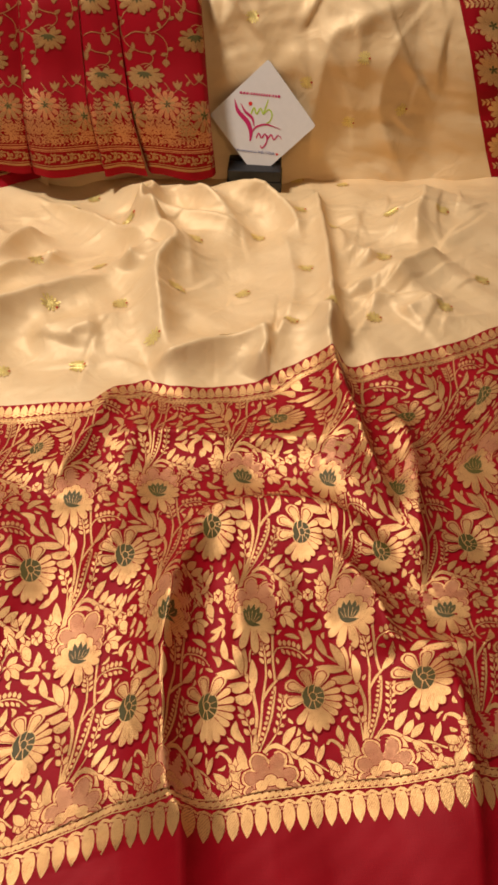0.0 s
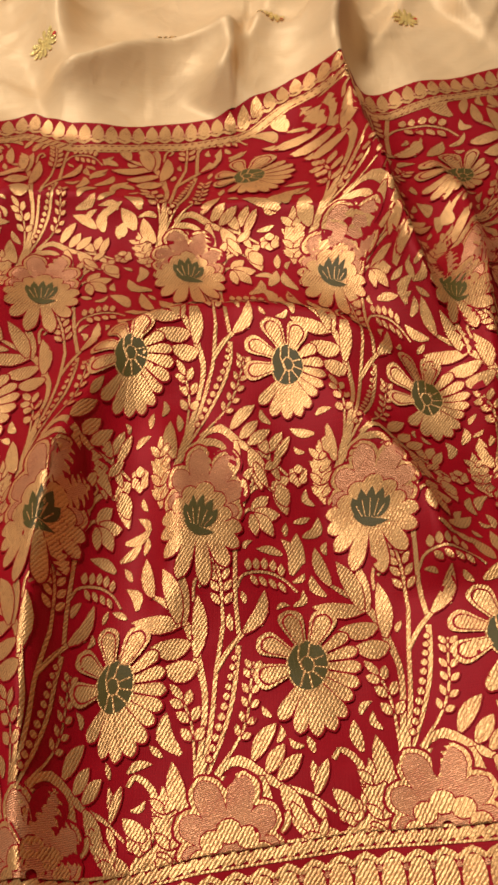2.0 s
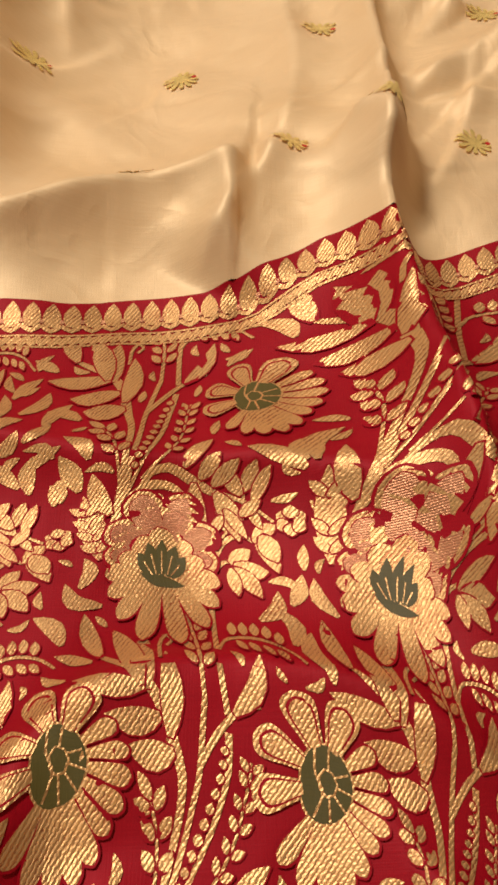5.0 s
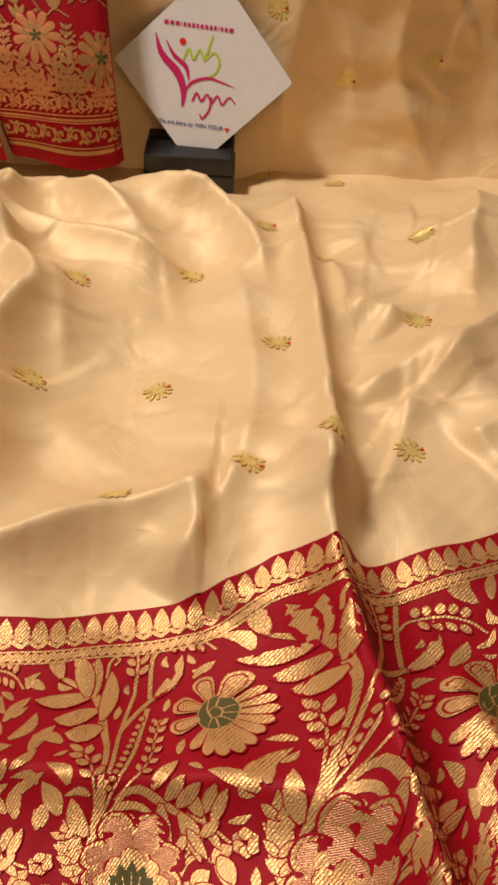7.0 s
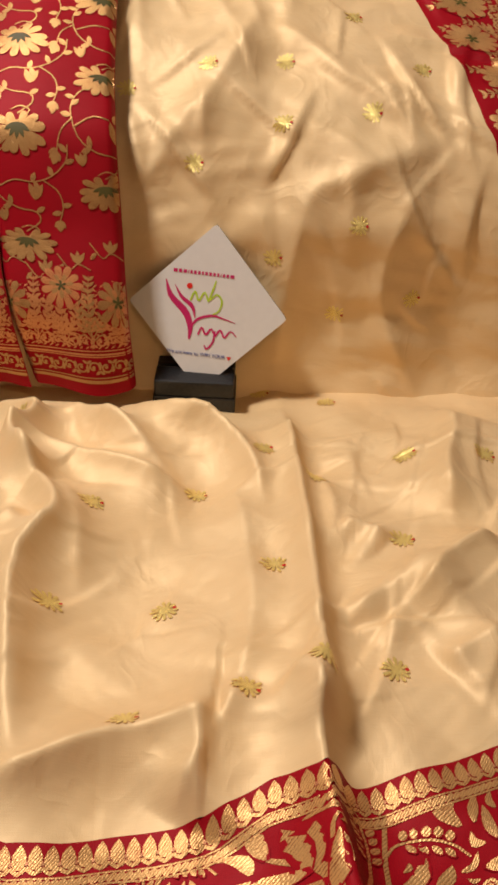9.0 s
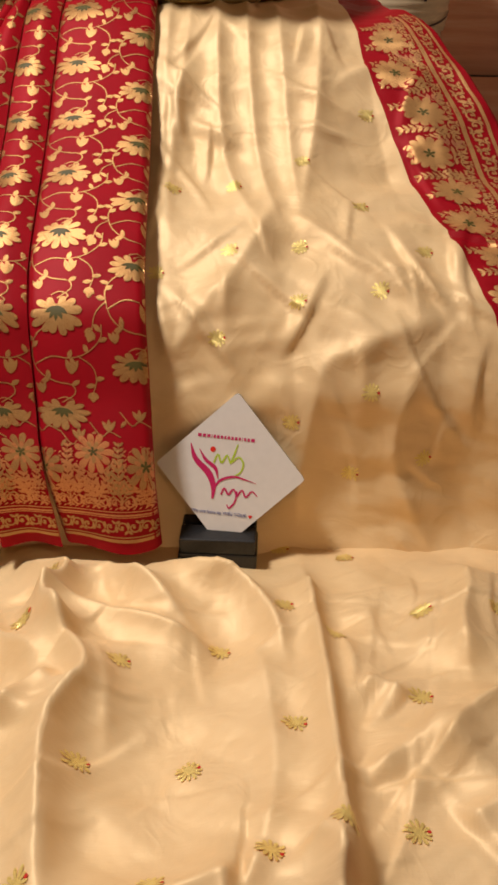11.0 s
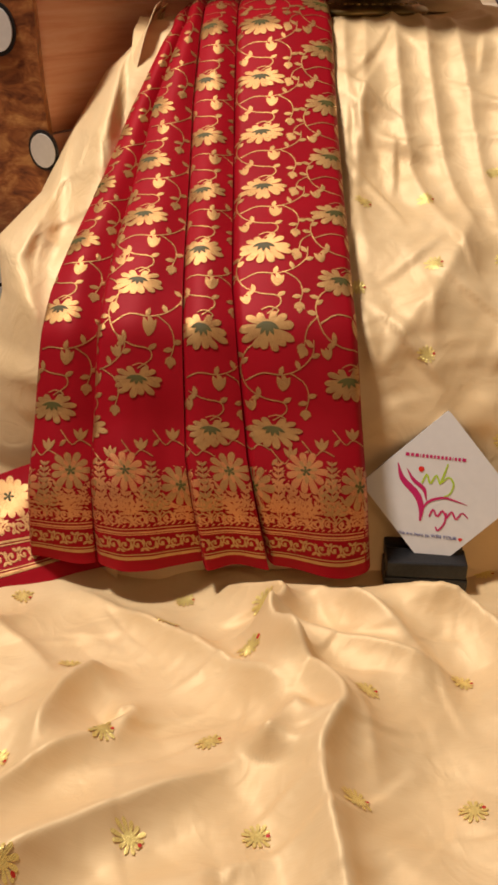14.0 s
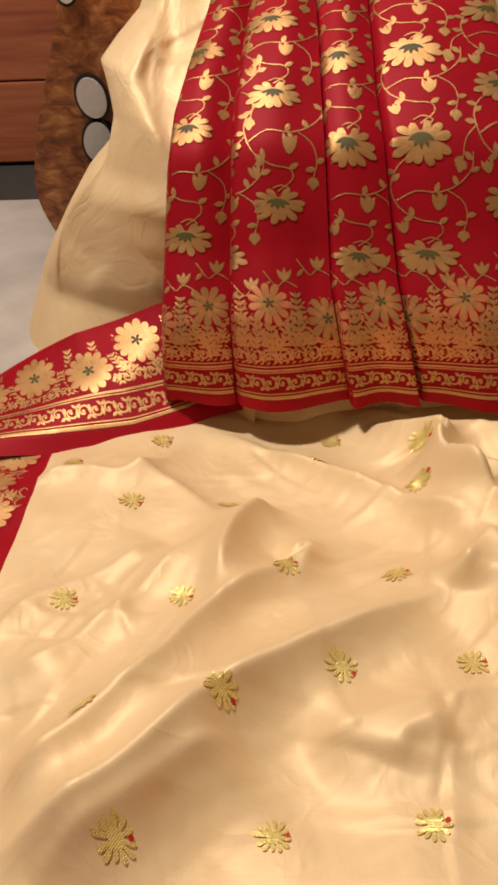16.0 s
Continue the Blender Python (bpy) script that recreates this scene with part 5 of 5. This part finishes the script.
def name_sign():
    sign = tagged(empty("shop_sign", (0.012, 1.265, -0.055)), "white diamond board with pink and green print in black stand", "sign")
    turn = pose(0.021, 1.281, 0.044, -24, 0, -7) @ pose(0, 0, 0, 0, 2.5, 0)
    d, cut = 0.0830, 0.0665
    out = []
    for (x, z), r in (((d, 0), 0.003), ((0, d), 0.003), ((-d, 0), 0.003)):
        n = Vector((x, z)).normalized()
        tdir = Vector((-n.y, n.x))
        out += [(x - n.x * r - tdir.x * r, z - n.y * r - tdir.y * r), (x - n.x * r * 0.4, z - n.y * r * 0.4), (x - n.x * r + tdir.x * r, z - n.y * r + tdir.y * r)]
    out += [(-(d - cut), -cut), ((d - cut), -cut)]
    out = [(x, z * 1.05) for x, z in out]
    bm = plate_bm(out, 0.0035)
    bmesh.ops.transform(bm, matrix=turn, verts=bm.verts[:])
    board = part("board", bm, WHITE, sign)
    bm = plate_bm([(x * 1.002, z * 1.002) for x, z in out], 0.0015)
    bmesh.ops.transform(bm, matrix=turn @ pose(0, 0.0036, 0), verts=bm.verts[:])
    part("backing", bm, BLACK, sign, "dark board edge")

    # swooshes and blocks of print, in thirds of the board
    def bars(name, mat, items, label):
        c = Cut()
        for pts, w in items:
            c.ribbon([(x * 0.164, z * 0.164) for x, z in pts], [v * 0.164 for v in w], 0, 14)
        flat_cut(c, name, board, mat, turn, label)

    bars("printed_swoosh", MAGENTA, [
        ([(-0.28, 0.16), (-0.24, 0.06), (-0.14, -0.03), (-0.10, -0.12), (-0.10, -0.20)], [0.006, 0.035, 0.045, 0.035, 0.012]),
        ([(-0.22, 0.13), (-0.17, 0.06), (-0.10, 0.01), (-0.075, -0.06)], [0.004, 0.022, 0.026, 0.006]),
        ([(-0.10, -0.14), (-0.06, -0.07), (0.03, -0.035), (0.10, -0.045), (0.185, -0.065)], [0.008, 0.018, 0.016, 0.010, 0.003])], "magenta swoosh")
    bars("printed_flourish", MAGENTA, [
        ([(-0.045, -0.165), (-0.025, -0.118), (0.005, -0.160), (0.035, -0.120), (0.065, -0.165)], [0.012, 0.014, 0.012]),
        ([(0.060, -0.130), (0.055, -0.200), (0.020, -0.250), (0.002, -0.228)], [0.012, 0.013, 0.008]),
        ([(0.065, -0.165), (0.095, -0.120), (0.125, -0.165), (0.160, -0.120), (0.200, -0.150)], [0.012, 0.013, 0.006])], "magenta wavy flourish")
    bars("printed_flourish", LIME, [
        ([(-0.115, 0.045), (-0.090, 0.105), (-0.062, 0.048), (-0.030, 0.105), (0.0, 0.050)], [0.011, 0.013, 0.011]),
        ([(0.0, 0.050), (0.020, 0.120), (0.036, 0.185)], [0.011, 0.013, 0.008]),
        ([(0.010, 0.060), (0.050, 0.100), (0.085, 0.060), (0.072, 0.0), (0.035, -0.028)], [0.010, 0.013, 0.008])], "lime green wavy flourish")
    c = Cut()
    c.disc(-0.128 * 0.164, 0.135 * 0.164, 0.0030, 0.0030, 0, 0, 16)
    flat_cut(c, "printed_dot", board, SCARLET, turn, "scarlet dot")
    # the line above: too small to letter, short bars
    c = Cut()
    x = -0.24
    for w in (0.030, 0.026, 0.028, 0.010, 0.020, 0.022, 0.022, 0.018, 0.022, 0.022, 0.022, 0.020, 0.010, 0.020, 0.022, 0.030):
        c.ribbon([((x + 0.002) * 0.164, 0.222 * 0.164), ((x + w - 0.004) * 0.164, 0.222 * 0.164)], [0.0034, 0.0034], 0, 2)
        x += w + 0.003
    flat_cut(c, "printed_line", board, MAGENTA, turn, "row of small magenta print")
    # slogan
    cu = bpy.data.curves.new("slogan", "FONT")
    cu.body, cu.size, cu.align_x, cu.extrude = "We are here to WIN YOUR", 0.0053, "CENTER", 0.0001
    tmp = new("slogan_tmp", cu)
    dg = bpy.context.evaluated_depsgraph_get()
    me = bpy.data.meshes.new_from_object(tmp.evaluated_get(dg))
    bpy.data.objects.remove(tmp)
    me.transform(turn @ pose(-0.0075, -0.0006, -0.3 * 0.164, 90, 0, 0))
    me.materials.clear()
    me.materials.append(BLUE)
    child("slogan", me, board, "small blue slogan lettering")
    c = Cut().at(0.0275, -0.290 * 0.164)
    for s in (-1, 1):
        c.ribbon([(s * 0.0011, 0.0010), (s * 0.0009, 0.0), (0.0, -0.0026)], [0.0026, 0.0024, 0.0004], 0, 6)
    flat_cut(c, "printed_heart", board, SCARLET, turn, "small red heart")
    # the stand: a deep foot, a lip and a back block with a slot between
    base = pose(0.0095, 1.268, 0, 0, 0, -3)
    for name, sx, sy, sz, at in (("foot", 0.087, 0.066, 0.022, (0, 0, -0.047)), ("front_block", 0.084, 0.030, 0.019, (0, -0.017, -0.0268)), ("back_block", 0.084, 0.026, 0.016, (0, 0.018, -0.0283))):
        bm = box_bm(sx, sy, sz, 0.0025, at)
        bmesh.ops.transform(bm, matrix=base, verts=bm.verts[:])
        part(name, bm, BLACK, sign)
    return sign


name_sign()


# ---- bowl, pot ----
def lathe(outline, n=64, wobble=0.0):
    bm = bmesh.new()
    rings = []
    for r, z in outline:
        rings.append([bm.verts.new((r * math.cos(6.28318 * i / n), r * math.sin(6.28318 * i / n), z)) for i in range(n)])
    for a, b in zip(rings, rings[1:]):
        for i in range(n):
            bm.faces.new((a[i], a[(i + 1) % n], b[(i + 1) % n], b[i]))
    bm.faces.new(rings[0][::-1])
    bm.faces.new(rings[-1])
    return bm


def footed_bowl():
    bowl = tagged(empty("brass_bowl", (-0.023, 1.862, 0.476)), "aged brass bowl on a flared pedestal foot", "bowl")
    line = smooth_line([(0.080, 0.0), (0.083, 0.004), (0.076, 0.010), (0.052, 0.018), (0.034, 0.030), (0.027, 0.045), (0.027, 0.055)], 26)
    bm = lathe([(0.0795, 0.0)] + [tuple(p) for p in line])
    bmesh.ops.translate(bm, vec=bowl.location, verts=bm.verts[:])
    foot = part("foot", bm, BRASS, bowl, "", True)
    bm = bmesh.new()
    for i in range(40):
        a = 6.28318 * i / 40
        bmesh.ops.create_uvsphere(bm, u_segments=8, v_segments=5, radius=0.003, matrix=Matrix.Translation(bowl.location) @ Matrix.Translation((0.064 * math.cos(a), 0.064 * math.sin(a), 0.0135)) @ Matrix.Diagonal((1.3, 1.3, 0.6, 1)))
    part("engraving", bm, BRASS, foot, "raised ring of engraved beads", True)
    line = smooth_line([(0.027, 0.055), (0.045, 0.059), (0.085, 0.065), (0.125, 0.084), (0.148, 0.112), (0.152, 0.135), (0.160, 0.140), (0.150, 0.1385), (0.140, 0.112), (0.10, 0.085), (0.02, 0.075)], 44)
    bm = lathe([tuple(p) for p in line])
    bmesh.ops.translate(bm, vec=bowl.location, verts=bm.verts[:])
    part("basin", bm, BRASS, bowl, "", True)


footed_bowl()


def striped_pot():
    pot = tagged(empty("ceramic_pot", (0.262, 2.17, 0.20)), "cream ringed ceramic pot with dark brown brush strokes", "pot")
    line = [(0.09, 0.0), (0.118, 0.03), (0.122, 0.10), (0.122, 0.21), (0.127, 0.225), (0.130, 0.255), (0.128, 0.285), (0.118, 0.305), (0.108, 0.312), (0.120, 0.320), (0.126, 0.345), (0.122, 0.40), (0.09, 0.44), (0.07, 0.45)]
    p = smooth_line(line, 120)
    bm = lathe([(r + 0.0007 * math.sin(i * 1.7), z) for i, (r, z) in enumerate(p)])
    bmesh.ops.translate(bm, vec=pot.location, verts=bm.verts[:])
    body_ob = part("body", bm, CLAY, pot, "", True)
    radius = lambda z: float(np.interp(z, p[:, 1], p[:, 0]))
    for z0, z1, a0, a1, w in ((0.305, 0.255, -128, -112, 0.006), (0.30, 0.272, -140, -132, 0.005), (0.330, 0.285, -92, -82, 0.005), (0.302, 0.270, -52, -58, 0.005), (0.36, 0.325, -110, -100, 0.005), (0.36, 0.325, -70, -62, 0.005), (0.225, 0.255, -75, -20, 0.004), (0.195, 0.205, -70, -15, 0.004)):
        vs, fs = [], []
        for i in range(12):
            t = i / 11
            z, a = z0 + (z1 - z0) * t, radians(a0 + (a1 - a0) * (t + 0.25 * math.sin(3.14 * t)))
            h = w / 2 * (0.6 + 0.7 * t)
            for s in (-1, 1):
                r = radius(z) + 0.0022
                if abs(z1 - z0) > 0.03 * 1.01 or abs(a1 - a0) < 30:
                    vs.append((r * math.cos(a + s * h / r), r * math.sin(a + s * h / r), z))
                else:
                    vs.append((r * math.cos(a), r * math.sin(a), z + s * h))
            if i:
                k = 2 * i
                fs.append((k - 2, k - 1, k + 1, k))
        me = mesh_of("brush_stroke", [Vector(v) + pot.location for v in vs], fs, [STROKE])
        child("brush_stroke", me, body_ob, "dark brown brush stroke")


striped_pot()


# ---- carved board with ovals ----
def spotted_board():
    board = tagged(empty("cutout_board", (-0.5, 1.68, -0.075)), "tall glossy brown cut-out board with white ovals ringed in black", "decorative board")
    left = smooth_line([(-0.575, -0.074), (-0.612, -0.02), (-0.632, 0.045), (-0.618, 0.12), (-0.590, 0.20), (-0.566, 0.27), (-0.562, 0.34), (-0.575, 0.42), (-0.600, 0.50), (-0.59, 0.60), (-0.52, 0.66)], 50)
    out = [tuple(p) for p in left] + [(-0.452, 0.66), (-0.452, 0.40), (-0.447, 0.32), (-0.430, 0.272), (-0.40, 0.255), (-0.37, 0.1), (-0.38, -0.074)]
    bm = plate_bm(out[::-1], 0.022)
    bmesh.ops.translate(bm, vec=(0, 1.676, 0), verts=bm.verts[:])
    panel = part("panel", bm, UMBER, board)
    for x, z, rx, rz, deg in ((-0.536, 0.168, 0.0185, 0.0255, 14), (-0.536, 0.112, 0.0185, 0.0255, -6), (-0.548, 0.300, 0.013, 0.021, -8), (-0.457, 0.322, 0.0155, 0.0215, 8), (-0.499, 0.466, 0.0195, 0.026, 0)):
        c, s = math.cos(radians(deg)), math.sin(radians(deg))
        for name, grow, y, mat, lab in (("oval_ring", 1.2, 1.672, RIM, "black ring"), ("oval", 1.0, 1.669, OVAL, "white oval")):
            o = []
            for i in range(36):
                a = 6.28318 * i / 36
                u, v = rx * grow * math.cos(a), rz * grow * math.sin(a)
                o.append((x + c * u - s * v, z + s * u + c * v))
            bm = plate_bm(o, 0.006)
            bmesh.ops.translate(bm, vec=(0, y, 0), verts=bm.verts[:])
            part(name, bm, mat, panel, lab)


spotted_board()

# ---- the rose-wood backdrop, bent forward at its end ----
PLAN = smooth_line([(1.6, 2.235), (0.7, 2.225), (0.15, 2.222), (-0.16, 2.14), (-0.30, 1.95), (-0.40, 1.78), (-0.455, 1.695)], 120)
LENP = np.concatenate([[0], np.cumsum(np.linalg.norm(np.diff(PLAN, axis=0), axis=1))])
backdrop = tagged(empty("backdrop", (0.4, 2.22, -0.075)), "upright rose-coloured wood-grain backdrop panel with a rounded end", "backdrop")
backdrop["kind"] = "structure"


def plank_band(z0, z1, joint):
    n = 150
    L = np.linspace(0, LENP[-1], n)
    T = np.linspace(0, 1, 6)[:, None]
    low = np.maximum(z0, np.interp(LENP[-1] - L, [0, 0.02, 0.06, 0.12, 0.2, 9], [0.30, 0.26, 0.2, 0.1, -0.07, -0.07]))
    high = np.maximum(low, z1 - joint)
    x, y = np.interp(L, LENP, PLAN[:, 0]), np.interp(L, LENP, PLAN[:, 1])
    Z = low * (1 - T) + high * T
    v = np.stack([x + 0 * Z, y + 0 * Z + 0.004 * np.sin(x * 31) * np.sin(x * 7), Z], -1)
    m = 6
    k = np.arange(m * n).reshape(m, n)
    q = np.stack([k[:-1, :-1], k[:-1, 1:], k[1:, 1:], k[1:, :-1]], -1).reshape(-1, 4).tolist()
    q = [f for f, a in zip(q, (high - low)[None, :-1].repeat(m - 1, 0).ravel()) if a > 0.001]
    me = mesh_of("board", v.reshape(-1, 3), q, [PINKWOOD, EDGE])
    ob = child("board", me, backdrop)
    sol = ob.modifiers.new("thickness", "SOLIDIFY")
    sol.thickness, sol.offset, sol.material_offset_rim = 0.008, 1, 1
    return ob


for z0, z1 in ((-0.07, 0.12), (0.12, 0.34), (0.34, 0.545), (0.545, 0.72), (0.72, 0.95), (0.95, 1.2)):
    plank_band(z0, z1, 0.003)

# ---- the hidden low stand under the drape ----
bm = box_bm(0.36, 0.32, 0.46, 0.03, (-0.03, 1.90, 0.154))
stool = part("low_stand", bm, FELT, None)
tagged(stool, "low beige upholstered stand hidden under the saree", "stand")

# ---- the room ----
def slab(name, x0, x1, y0, y1, z0, z1, mat):
    bm = bmesh.new()
    bmesh.ops.create_cube(bm, size=1.0, matrix=Matrix.Translation(((x0 + x1) / 2, (y0 + y1) / 2, (z0 + z1) / 2)) @ Matrix.Diagonal((x1 - x0, y1 - y0, z1 - z0, 1)))
    return tagged(part(name, bm, mat, None), kind="structure")


FZ = -0.076
floor = slab("floor", -2.2, 2.2, -2.4, 2.5, FZ - 0.10, FZ - 0.004, GROUT)
tagged(floor, "pale grey stone tile floor with dark joints", "floor")
# unseen ceiling and three walls, added to bounce light; size and tone assumed
slab("bounce_ceiling", -2.2, 2.2, -2.4, 2.5, 2.6, 2.7, PLASTER)
slab("bounce_wall_west", -2.3, -2.2, -2.4, 2.5, FZ, 2.6, PLASTER)
slab("bounce_wall_east", 2.2, 2.3, -2.4, 2.5, FZ, 2.6, PLASTER)
slab("bounce_wall_south", -2.3, 2.3, -2.5, -2.4, FZ, 2.6, PLASTER)
north = slab("wall_north", -2.3, 2.3, 2.30, 2.42, FZ, 2.6, PLASTER)
tagged(north, "wall clad in reddish brown horizontal wood planks", "wall")
for k in range(9):
    bm = box_bm(1.62, 0.13, 0.146, 0.003, (-1.38, 2.234, 0.000 + 0.149 * k))
    part("plank", bm, PLANK, north)
tile_mesh = None
for i in range(5):
    for j in range(6):
        x, y = -1.6 + 1.0 * i, -2.5 + 0.985 + 1.0 * j - 1.0
        if not (-2.6 < y < 2.0 and x < 2.2):
            continue
        if tile_mesh is None:
            o = part("tile", box_bm(0.984, 0.984, 0.012, 0.001), TILE, floor)
            tile_mesh = o.data
        else:
            o = child("tile", tile_mesh, floor)
        o.location = (x, y, FZ - 0.006)
